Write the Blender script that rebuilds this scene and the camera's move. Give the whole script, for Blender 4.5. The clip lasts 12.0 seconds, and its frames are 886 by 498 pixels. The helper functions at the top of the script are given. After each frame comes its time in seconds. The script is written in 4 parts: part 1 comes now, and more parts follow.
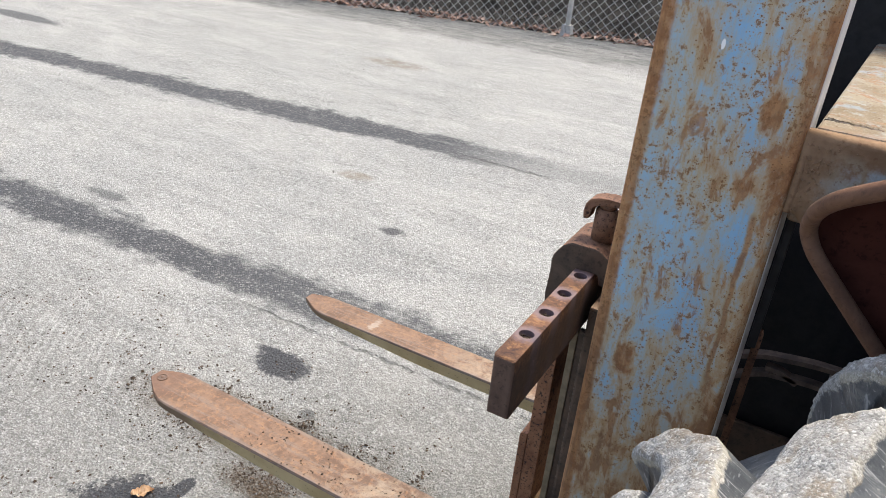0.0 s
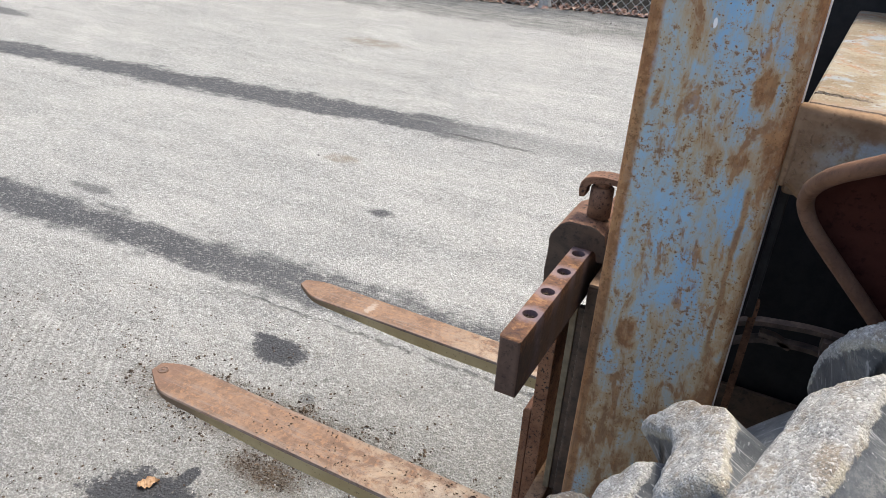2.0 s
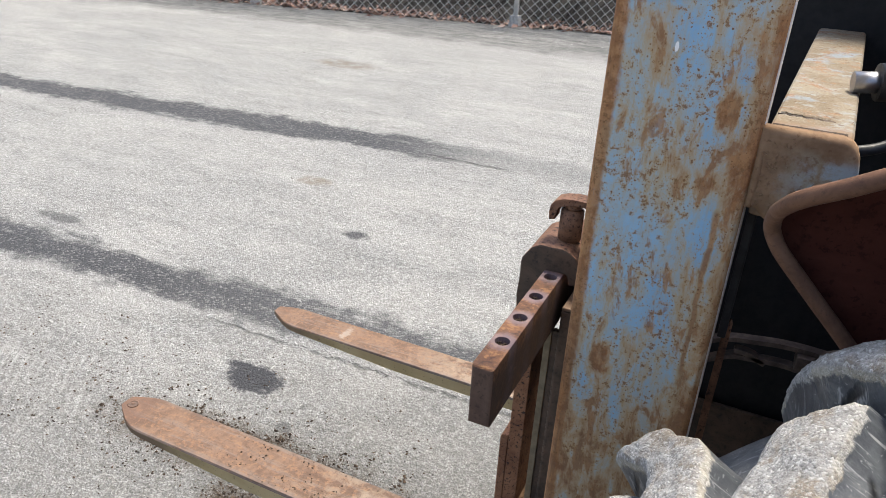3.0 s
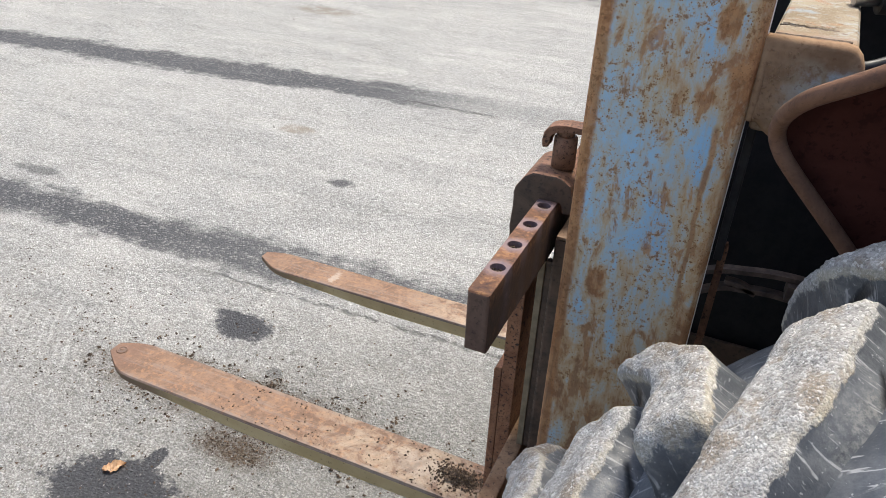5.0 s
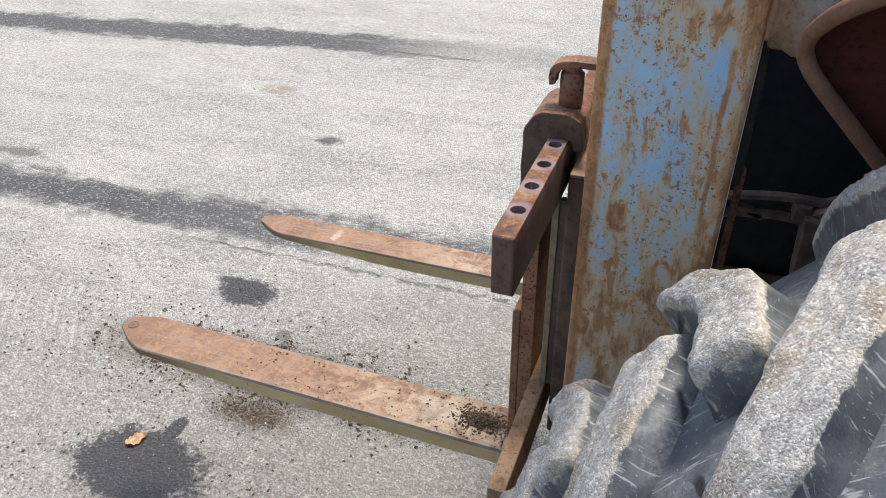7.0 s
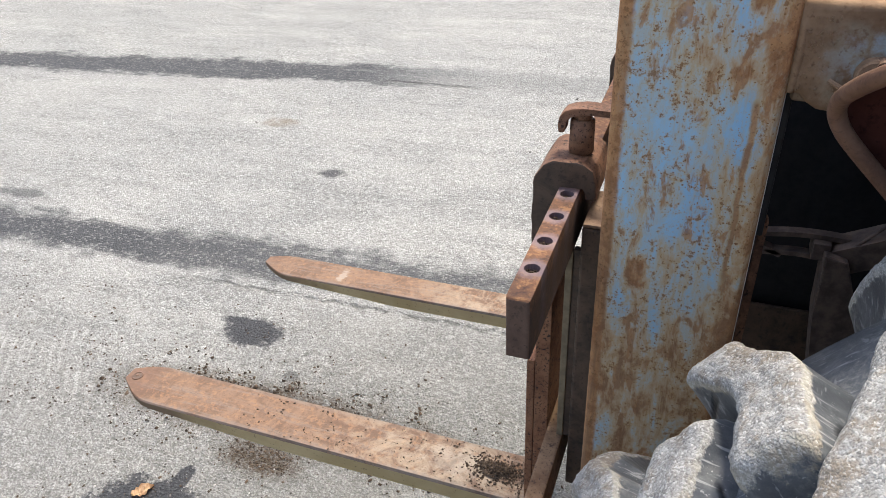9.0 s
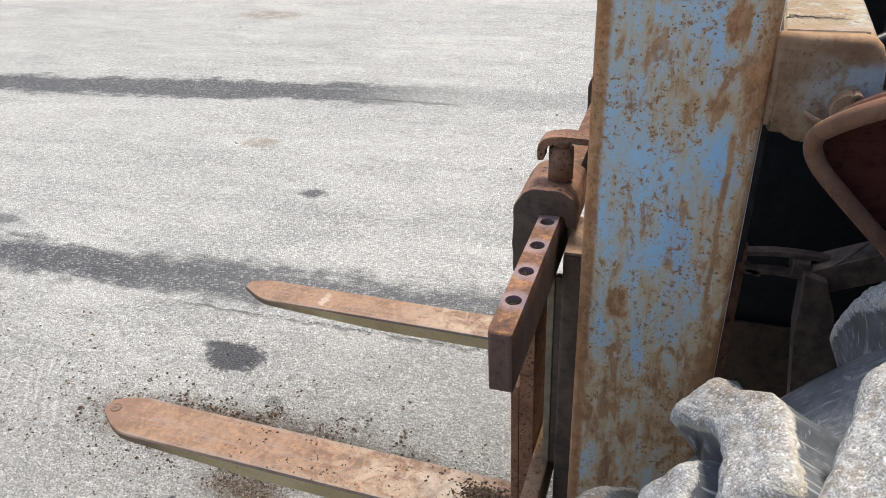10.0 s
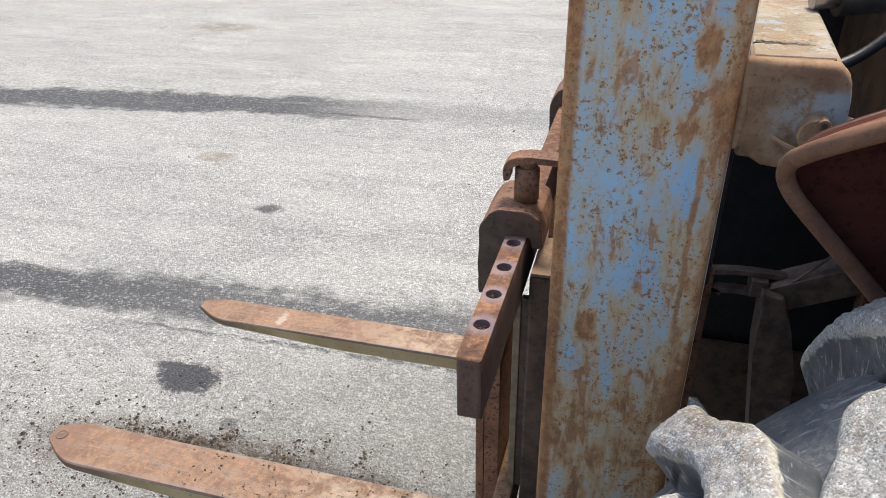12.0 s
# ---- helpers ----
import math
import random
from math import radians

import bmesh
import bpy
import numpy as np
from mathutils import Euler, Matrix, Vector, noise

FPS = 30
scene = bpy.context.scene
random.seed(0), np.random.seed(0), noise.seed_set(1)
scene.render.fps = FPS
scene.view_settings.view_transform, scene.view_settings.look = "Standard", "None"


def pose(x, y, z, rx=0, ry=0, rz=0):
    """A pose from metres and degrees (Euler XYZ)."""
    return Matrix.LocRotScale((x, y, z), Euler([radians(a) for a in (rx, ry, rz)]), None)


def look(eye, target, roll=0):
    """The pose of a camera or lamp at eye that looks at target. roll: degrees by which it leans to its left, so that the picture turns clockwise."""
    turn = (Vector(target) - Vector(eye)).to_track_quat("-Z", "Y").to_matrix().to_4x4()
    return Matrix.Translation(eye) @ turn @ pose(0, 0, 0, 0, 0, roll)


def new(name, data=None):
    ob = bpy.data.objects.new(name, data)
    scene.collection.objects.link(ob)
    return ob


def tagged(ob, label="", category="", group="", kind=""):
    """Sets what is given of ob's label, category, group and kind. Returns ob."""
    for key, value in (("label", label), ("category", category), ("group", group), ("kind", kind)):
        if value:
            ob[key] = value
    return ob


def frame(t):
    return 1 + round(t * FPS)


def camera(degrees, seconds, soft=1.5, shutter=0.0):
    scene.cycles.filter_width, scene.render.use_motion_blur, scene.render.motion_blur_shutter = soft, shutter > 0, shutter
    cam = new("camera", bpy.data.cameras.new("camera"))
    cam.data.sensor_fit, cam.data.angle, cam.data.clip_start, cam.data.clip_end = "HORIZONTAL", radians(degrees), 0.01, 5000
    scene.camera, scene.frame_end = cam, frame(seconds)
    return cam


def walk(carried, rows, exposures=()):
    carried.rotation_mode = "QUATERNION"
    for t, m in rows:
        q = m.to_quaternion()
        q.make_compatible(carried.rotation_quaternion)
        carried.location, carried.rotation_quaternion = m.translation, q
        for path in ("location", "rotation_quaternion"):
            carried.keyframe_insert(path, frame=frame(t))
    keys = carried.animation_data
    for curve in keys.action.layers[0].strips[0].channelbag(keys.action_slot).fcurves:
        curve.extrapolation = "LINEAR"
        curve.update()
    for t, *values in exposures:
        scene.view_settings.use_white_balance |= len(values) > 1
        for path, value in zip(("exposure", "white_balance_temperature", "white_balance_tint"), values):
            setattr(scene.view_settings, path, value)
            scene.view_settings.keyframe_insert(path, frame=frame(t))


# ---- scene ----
cam = camera(62.95, 12.0, 0.5)
PATH = [
    (0, (0.1985, -0.1445, 1.7053), (-0.6318, 1.4444, 0.8188), 5.481),
    (0.5, (0.1930, -0.1716, 1.6947), (-0.6448, 1.3899, 0.7675), 5.388),
    (1, (0.1857, -0.1738, 1.7070), (-0.6327, 1.3828, 0.7545), 4.893),
    (1.5, (0.1860, -0.1643, 1.7170), (-0.6122, 1.4001, 0.7603), 4.339),
    (2, (0.1838, -0.1621, 1.7191), (-0.5959, 1.4222, 0.7799), 3.637),
    (2.5, (0.1821, -0.1497, 1.7227), (-0.5800, 1.4614, 0.8153), 3.024),
    (2.7, (0.1843, -0.1461, 1.7248), (-0.5680, 1.4779, 0.8322), 2.971),
    (4.3, (0.1864, -0.1177, 1.7156), (-0.5135, 1.5181, 0.8021), 3.380),
    (4.5, (0.1831, -0.1266, 1.7079), (-0.5105, 1.4987, 0.7712), 3.362),
    (5, (0.1764, -0.1445, 1.6858), (-0.4926, 1.4504, 0.6813), 2.770),
    (5.5, (0.1622, -0.1731, 1.6833), (-0.4752, 1.3969, 0.6209), 1.861),
    (6, (0.1266, -0.1932, 1.6804), (-0.4851, 1.3591, 0.5775), 0.783),
    (6.5, (0.1185, -0.1860, 1.6760), (-0.4820, 1.3575, 0.5549), -0.188),
    (7, (0.1379, -0.1588, 1.6803), (-0.4728, 1.3816, 0.5604), -1.256),
    (7.2, (0.1493, -0.1338, 1.7026), (-0.4658, 1.4071, 0.5859), -1.584),
    (8.8, (0.1169, -0.1046, 1.6976), (-0.5160, 1.4528, 0.6141), -3.148),
    (9, (0.1108, -0.1057, 1.7019), (-0.5222, 1.4597, 0.6300), -3.030),
    (9.5, (0.1081, -0.0926, 1.7119), (-0.5117, 1.4876, 0.6542), -3.036),
    (10, (0.1088, -0.0860, 1.7173), (-0.4866, 1.5140, 0.6754), -3.229),
    (10.5, (0.1074, -0.0723, 1.7165), (-0.4549, 1.5488, 0.6889), -3.425),
    (11, (0.1137, -0.0396, 1.7178), (-0.4135, 1.5991, 0.6997), -3.268),
    (11.5, (0.1181, -0.0378, 1.7182), (-0.3805, 1.6130, 0.7052), -2.463),
    (12, (0.0895, -0.0678, 1.7169), (-0.3946, 1.5870, 0.7034), -1.270),
]
walk(cam, [(t, look(eye, target, roll)) for t, eye, target, roll in PATH], [(0, 1.09, 6540, 10), (1.5, 1.02, 6540, 10), (2.5, 1.03, 6540, 10), (5, 1.07, 6540, 10), (7, 1.16, 6540, 10), (9, 1.13, 6540, 10), (12, 1.12, 6540, 10)])


# ---------------------------------------------------------------- light
SUN_AZ, SUN_EL = Vector((0.26, 0.97)), 69.0
world = bpy.data.worlds.new("sky")
scene.world = world
world.use_nodes = True
wn = world.node_tree
sky = wn.nodes.new("ShaderNodeTexSky")
sky.sky_type = "NISHITA"
sky.sun_disc = False
sky.sun_elevation = radians(SUN_EL)
sky.sun_rotation = math.atan2(SUN_AZ.x, SUN_AZ.y)
sky.air_density, sky.dust_density = 1.0, 4.0
wn.links.new(sky.outputs[0], wn.nodes["Background"].inputs[0])
wn.nodes["Background"].inputs[1].default_value = 0.15
sun = new("sun", bpy.data.lights.new("sun", "SUN"))
sun.data.energy, sun.data.angle, sun.data.color = 2.6, radians(14), (1.0, 0.943, 0.815)
ce = math.cos(radians(SUN_EL))
sun_dir = Vector((SUN_AZ.normalized().x * ce, SUN_AZ.normalized().y * ce, math.sin(radians(SUN_EL))))
sun.matrix_world = look(sun_dir * 20, (0, 0, 0))

# ---------------------------------------------------------------- node helpers


class Net:
    """A small writer of node materials."""

    def __init__(self, name):
        self.mat = bpy.data.materials.new(name)
        self.mat.use_nodes = True
        self.t = self.mat.node_tree
        self.b = self.t.nodes["Principled BSDF"]
        self.coord = self.t.nodes.new("ShaderNodeTexCoord")
        self.pos = self.coord.outputs["Object"]

    def put(self, socket, value):
        if hasattr(value, "is_linked"):
            self.t.links.new(value, socket)
        elif isinstance(value, tuple) and socket.type == "RGBA" and len(value) == 3:
            socket.default_value = (*value, 1)
        else:
            socket.default_value = value

    def math(self, op, a, b=0.0, c=0.0, clamp=False):
        n = self.t.nodes.new("ShaderNodeMath")
        n.operation, n.use_clamp = op, clamp
        for s, v in zip(n.inputs, (a, b, c)):
            self.put(s, v)
        return n.outputs[0]

    def xyz(self, v=None):
        n = self.t.nodes.new("ShaderNodeSeparateXYZ")
        self.put(n.inputs[0], v or self.pos)
        return n.outputs

    def scaled(self, sx, sy, sz, v=None):
        n = self.t.nodes.new("ShaderNodeMapping")
        self.put(n.inputs[0], v or self.pos)
        n.inputs["Scale"].default_value = (sx, sy, sz)
        return n.outputs[0]

    def noise(self, scale, detail=4.0, rough=0.6, v=None, dist=0.0):
        n = self.t.nodes.new("ShaderNodeTexNoise")
        self.put(n.inputs["Vector"], v or self.pos)
        n.inputs["Scale"].default_value = scale
        n.inputs["Detail"].default_value = detail
        n.inputs["Roughness"].default_value = rough
        n.inputs["Distortion"].default_value = dist
        return n.outputs[0]

    def cells(self, scale, v=None, out="Distance", feature="F1"):
        n = self.t.nodes.new("ShaderNodeTexVoronoi")
        n.feature = feature
        self.put(n.inputs["Vector"], v or self.pos)
        n.inputs["Scale"].default_value = scale
        return n.outputs[out]

    def ramp(self, v, lo, hi, a=0.0, b=1.0, smooth=True):
        n = self.t.nodes.new("ShaderNodeMapRange")
        n.interpolation_type = "SMOOTHSTEP" if smooth else "LINEAR"
        for s, x in zip(n.inputs, (v, lo, hi, a, b)):
            self.put(s, x)
        return n.outputs[0]

    def mix(self, f, a, b, mode="MIX"):
        n = self.t.nodes.new("ShaderNodeMix")
        n.data_type, n.blend_type = "RGBA", mode
        self.put(n.inputs[0], f)
        self.put(n.inputs[6], a)
        self.put(n.inputs[7], b)
        return n.outputs[2]

    def island(self):
        return self.t.nodes.new("ShaderNodeNewGeometry").outputs["Random Per Island"]

    def done(self, color, rough=0.8, metal=0.0, bump=None, strength=0.3, dist=0.002, spec=0.4):
        self.put(self.b.inputs["Base Color"], color)
        self.put(self.b.inputs["Roughness"], rough)
        self.put(self.b.inputs["Metallic"], metal)
        self.b.inputs["Specular IOR Level"].default_value = spec
        if bump is not None:
            n = self.t.nodes.new("ShaderNodeBump")
            n.inputs["Strength"].default_value = strength
            n.inputs["Distance"].default_value = dist
            self.put(n.inputs["Height"], bump)
            self.t.links.new(n.outputs[0], self.b.inputs["Normal"])
        return self.mat


def spot(n, x, y, cx, cy, rx, ry, wob, amount=0.5, soft=0.25):
    """A blot with a ragged edge: 1 inside, 0 outside."""
    dx = n.math("DIVIDE", n.math("SUBTRACT", x, cx), rx)
    dy = n.math("DIVIDE", n.math("SUBTRACT", y, cy), ry)
    d = n.math("SQRT", n.math("ADD", n.math("MULTIPLY", dx, dx), n.math("MULTIPLY", dy, dy)))
    d = n.math("ADD", d, n.math("MULTIPLY", n.math("SUBTRACT", wob, 0.5), amount * 2))
    return n.ramp(d, 1.0 + soft / 2, 1.0 - soft / 2)


def asphalt_material():
    n = Net("dusty_asphalt")
    x, y, _ = n.xyz()
    fine = n.noise(330, 3, 0.75)
    chips = n.cells(104)
    chip_v = n.xyz(n.cells(104, out="Color"))[0]
    mid = n.noise(9, 6, 0.7)
    big = n.noise(1.1, 5, 0.6)
    wob = n.noise(8, 7, 0.78)
    wob2 = n.noise(2.3, 4, 0.65)
    streak = n.noise(1.0, 6, 0.7, n.scaled(1.6, 9.0, 1.0), 0.4)
    # pale dusty binder with stone chips and dark pores
    pore = n.noise(250, 2, 0.8)
    stones = n.xyz(n.cells(48, out="Color"))[1]
    base = n.mix(n.ramp(big, 0.35, 0.65), (0.345, 0.352, 0.347), (0.43, 0.436, 0.427))
    base = n.mix(n.ramp(mid, 0.38, 0.68), base, (0.50, 0.497, 0.475))
    base = n.mix(n.math("MULTIPLY", n.ramp(streak, 0.50, 0.68), 0.55), base, (0.225, 0.228, 0.224))
    base = n.mix(n.math("MULTIPLY", n.ramp(chip_v, 0.50, 0.9), 0.55), base, (0.57, 0.57, 0.55))
    base = n.mix(n.math("MULTIPLY", n.ramp(stones, 0.90, 0.96), 0.7), base, (0.70, 0.70, 0.68))
    base = n.mix(n.math("MULTIPLY", n.ramp(stones, 0.08, 0.03), 0.6), base, (0.09, 0.088, 0.085))
    base = n.mix(n.math("MULTIPLY", n.ramp(chip_v, 0.34, 0.06), 0.55), base, (0.115, 0.113, 0.11))
    base = n.mix(n.math("MULTIPLY", n.ramp(pore, 0.51, 0.34), 0.66), base, (0.045, 0.044, 0.042))
    base = n.mix(n.math("MULTIPLY", n.ramp(fine, 0.57, 0.68), 0.5), base, (0.62, 0.62, 0.60))
    grit = n.noise(116, 4, 0.85)
    base = n.mix(n.math("MULTIPLY", n.ramp(grit, 0.50, 0.37), 0.68), base, (0.085, 0.084, 0.081))
    base = n.mix(n.math("MULTIPLY", n.ramp(grit, 0.52, 0.64), 0.66), base, (0.62, 0.62, 0.605))
    small = n.cells(190)
    base = n.mix(n.math("MULTIPLY", n.ramp(chips, 0.42, 0.66), 0.35), base, (0.09, 0.089, 0.086))
    base = n.mix(n.math("MULTIPLY", n.ramp(small, 0.38, 0.66), 0.46), base, (0.06, 0.059, 0.057))
    base = n.mix(n.math("MULTIPLY", n.ramp(small, 0.38, 0.14), 0.42), base, (0.72, 0.72, 0.705))
    pale = n.noise(1.0, 5, 0.7, n.scaled(0.9, 2.6, 1.0))
    base = n.mix(n.ramp(pale, 0.35, 0.68, 0.04, 0.20, False), base, (0.60, 0.59, 0.56))
    base = n.mix(n.ramp(streak, 0.62, 0.38, 0.02, 0.10, False), base, (0.60, 0.60, 0.58))
    base = n.mix(n.math("MULTIPLY", n.ramp(streak, 0.54, 0.70), 0.12), base, (0.17, 0.174, 0.18))
    pits = n.noise(48, 4, 0.7)
    base = n.mix(n.math("MULTIPLY", n.ramp(pits, 0.58, 0.68), 0.60), base, (0.11, 0.108, 0.104))
    base = n.mix(n.math("MULTIPLY", n.ramp(pits, 0.47, 0.35), 0.55), base, (0.68, 0.68, 0.665))
    # soft patches of dust, and cool grey where it is swept thin
    drift = n.noise(1.0, 4, 0.6, n.scaled(0.7, 1.7, 1.0), 0.8)
    base = n.mix(n.math("MULTIPLY", n.ramp(drift, 0.46, 0.72), 0.20), base, (0.62, 0.605, 0.57))
    base = n.mix(n.math("MULTIPLY", n.ramp(drift, 0.54, 0.30), 0.14), base, (0.25, 0.255, 0.258))
    puff = n.noise(3.4, 5, 0.7, n.scaled(0.8, 1.5, 1.0), 0.5)
    base = n.mix(n.math("MULTIPLY", n.ramp(puff, 0.52, 0.72), 0.16), base, (0.66, 0.645, 0.61))
    base = n.mix(n.math("MULTIPLY", n.ramp(puff, 0.48, 0.30), 0.16), base, (0.19, 0.188, 0.182))
    # darker grey asphalt round the machine and towards the front
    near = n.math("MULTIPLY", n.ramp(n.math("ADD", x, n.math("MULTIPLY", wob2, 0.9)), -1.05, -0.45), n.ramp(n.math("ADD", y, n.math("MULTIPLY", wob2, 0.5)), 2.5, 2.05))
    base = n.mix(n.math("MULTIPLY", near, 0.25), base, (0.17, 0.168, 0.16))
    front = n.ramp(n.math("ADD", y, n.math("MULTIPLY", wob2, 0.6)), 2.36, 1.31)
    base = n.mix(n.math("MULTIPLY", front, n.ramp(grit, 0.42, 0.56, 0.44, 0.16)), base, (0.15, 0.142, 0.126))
    # two long dark bands, ragged and streaky
    rag = n.math("ADD", n.math("MULTIPLY", n.math("SUBTRACT", wob, 0.5), 0.34), n.math("MULTIPLY", n.math("SUBTRACT", streak, 0.5), 0.34))
    c1 = n.math("ADD", n.ramp(x, -9.165, -1.277, 3.70, 4.52, False), n.math("MULTIPLY", n.math("SUBTRACT", wob2, 0.5), 0.34))
    d1 = n.math("ADD", n.math("ABSOLUTE", n.math("SUBTRACT", y, c1)), rag)
    s1 = n.math("MULTIPLY", n.ramp(d1, 0.25, 0.13), n.ramp(x, -1.25, -2.4, 0.25, 1.0))
    c2 = n.math("ADD", n.ramp(x, -4.8, -0.58, 1.865, 2.10, False), n.math("MULTIPLY", n.math("SUBTRACT", wob2, 0.5), 0.19))
    d2 = n.math("SUBTRACT", y, c2)
    d2 = n.math("ADD", n.math("MAXIMUM", n.math("MULTIPLY", d2, -1.25), n.math("MULTIPLY", d2, 0.72)), n.math("MULTIPLY", rag, 0.8))
    s2 = n.math("MULTIPLY", n.ramp(d2, 0.172, 0.072), n.ramp(x, -1.25, -2.45, 0.86, 1.0))
    bands = n.math("MAXIMUM", s1, s2)
    speck = n.math("MULTIPLY", n.ramp(chip_v, 0.70, 0.95, 1.0, 0.6), n.ramp(streak, 0.30, 0.44, 0.7, 1.0))
    base = n.mix(n.math("MULTIPLY", n.math("MULTIPLY", bands, 0.96), speck), base, n.mix(n.ramp(fine, 0.45, 0.6), (0.050, 0.052, 0.058), (0.100, 0.103, 0.112)))
    # damp strip before the fence
    fy = n.math("SUBTRACT", y, n.math("MULTIPLY", x, 0.09))
    damp = n.math("MULTIPLY", n.ramp(n.math("ADD", fy, n.math("MULTIPLY", n.math("SUBTRACT", wob2, 0.5), 1.2)), 8.45, 9.0), n.math("MULTIPLY", n.ramp(mid, 0.3, 0.6, 0.45, 1.0), n.ramp(streak, 0.34, 0.52, 0.6, 1.0)))
    base = n.mix(n.math("MULTIPLY", n.math("MULTIPLY", damp, 0.80), n.ramp(puff, 0.36, 0.60, 0.55, 1.0)), base, (0.085, 0.086, 0.084))
    # dark oil blots, feathered
    wob = n.math("ADD", n.math("MULTIPLY", wob, 0.6), n.math("MULTIPLY", n.noise(34, 5, 0.75), 0.4))
    blots = n.math("MAXIMUM", spot(n, x, y, -1.385, 1.624, 0.122, 0.074, wob, 1.5, 0.35), spot(n, x, y, -1.455, 1.668, 0.085, 0.026, wob, 1.5, 0.5))
    blots = n.math("MAXIMUM", blots, spot(n, x, y, -1.207, 0.809, 0.215, 0.128, wob, 1.35, 0.25))
    blots = n.math("MAXIMUM", blots, spot(n, x, y, -1.200, 0.958, 0.030, 0.060, wob, 1.0, 0.3))
    blots = n.math("MAXIMUM", blots, n.math("MULTIPLY", spot(n, x, y, -0.67, 1.31, 0.047, 0.033, wob, 0.95, 0.5), 0.85))
    blots = n.math("MAXIMUM", blots, n.math("MULTIPLY", spot(n, x, y, -1.117, 1.455, 0.031, 0.026, wob, 0.6), 0.5))
    blots = n.math("MAXIMUM", blots, n.math("MULTIPLY", spot(n, x, y, -1.148, 1.346, 0.035, 0.029, wob, 0.6), 0.8))
    blots = n.math("MAXIMUM", blots, n.math("MULTIPLY", spot(n, x, y, -3.243, 2.269, 0.152, 0.043, wob, 1.6, 0.8), 0.7))
    blots = n.math("MAXIMUM", blots, n.math("MULTIPLY", spot(n, x, y, -8.184, 4.965, 0.6, 0.13, wob, 0.7, 0.5), 0.8))
    blots = n.math("MAXIMUM", blots, n.math("MULTIPLY", spot(n, x, y, -1.726, 2.919, 0.067, 0.047, wob, 1.6, 0.7), 0.9))
    base = n.mix(n.math("MULTIPLY", blots, 0.95), base, n.mix(n.ramp(grit, 0.50, 0.66), (0.042, 0.043, 0.049), (0.115, 0.117, 0.124)))
    # tan and brown soil worked into the surface
    soil = n.math("MULTIPLY", spot(n, x, y, -1.062, 1.279, 0.58, 0.118, wob, 1.6, 1.1), n.ramp(n.math("ADD", n.math("MULTIPLY", mid, 0.6), n.math("MULTIPLY", chip_v, 0.4)), 0.22, 0.46))
    soil = n.math("MAXIMUM", soil, n.math("MULTIPLY", spot(n, x, y, -1.02, 1.10, 0.13, 0.055, wob, 1.5, 1.0), n.ramp(chip_v, 0.1, 0.7, 0.5, 1.0)))
    base = n.mix(n.math("MULTIPLY", soil, 0.85), base, (0.085, 0.060, 0.040))
    tan = n.math("MAXIMUM", spot(n, x, y, -2.384, 3.472, 0.125, 0.07, wob, 0.6, 0.6), spot(n, x, y, -4.032, 6.442, 0.33, 0.16, wob, 0.6, 0.8))
    base = n.mix(n.math("MULTIPLY", n.math("MULTIPLY", tan, 0.75), n.ramp(mid, 0.35, 0.6)), base, (0.22, 0.185, 0.145))
    u = n.math("ADD", n.math("MULTIPLY", x, 0.8), n.math("MULTIPLY", y, 0.6))
    wave = n.math("SINE", n.math("ADD", n.math("MULTIPLY", u, 165.0), n.math("MULTIPLY", wob2, 22.0)))
    rake = n.math("MULTIPLY", n.math("MULTIPLY", n.ramp(wave, 0.2, 1.0), spot(n, x, y, -2.221, 1.218, 0.44, 0.28, wob, 1.2, 1.0)), n.ramp(mid, 0.4, 0.6))
    base = n.mix(n.math("MULTIPLY", rake, 0.28), base, (0.66, 0.65, 0.63))
    # an open crack along the inner edge of the nearer band
    cy = n.math("ADD", n.ramp(x, -1.99, -0.47, 1.868, 1.897, False), n.math("MULTIPLY", n.math("SUBTRACT", n.noise(13, 4, 0.7), 0.5), 0.06))
    cd = n.math("ABSOLUTE", n.math("SUBTRACT", y, cy))
    gap = n.math("MULTIPLY", n.ramp(cd, 0.020, 0.002), n.math("MULTIPLY", n.ramp(x, -1.99, -1.62), n.ramp(n.noise(21, 2, 0.5), 0.36, 0.52)))
    base = n.mix(n.math("MULTIPLY", gap, 0.45), base, (0.05, 0.048, 0.045))
    c3 = n.math("ADD", 4.32, n.math("MULTIPLY", n.math("SUBTRACT", n.noise(9, 4, 0.7), 0.5), 0.12))
    g3 = n.math("MULTIPLY", n.ramp(n.math("ABSOLUTE", n.math("SUBTRACT", y, c3)), 0.040, 0.003), n.math("MULTIPLY", n.ramp(x, -2.23, -1.88), n.ramp(x, -1.27, -1.45)))
    base = n.mix(n.math("MULTIPLY", n.math("MULTIPLY", g3, 0.55), n.ramp(mid, 0.35, 0.6, 0.3, 1.0)), base, (0.05, 0.048, 0.045))
    base = n.mix(1.0, base, (0.80, 0.804, 0.795), "MULTIPLY")
    h = n.math("ADD", n.math("MULTIPLY", n.math("ADD", chips, n.math("MULTIPLY", small, 0.7)), -0.9), n.math("ADD", n.math("MULTIPLY", grit, 1.2), n.math("MULTIPLY", mid, 0.6)))
    h = n.math("SUBTRACT", h, n.math("MULTIPLY", n.math("MAXIMUM", gap, g3), 2.0))
    return n.done(base, n.math("SUBTRACT", 0.93, n.math("MULTIPLY", blots, 0.25)), bump=h, strength=0.9, dist=0.008, spec=0.25)


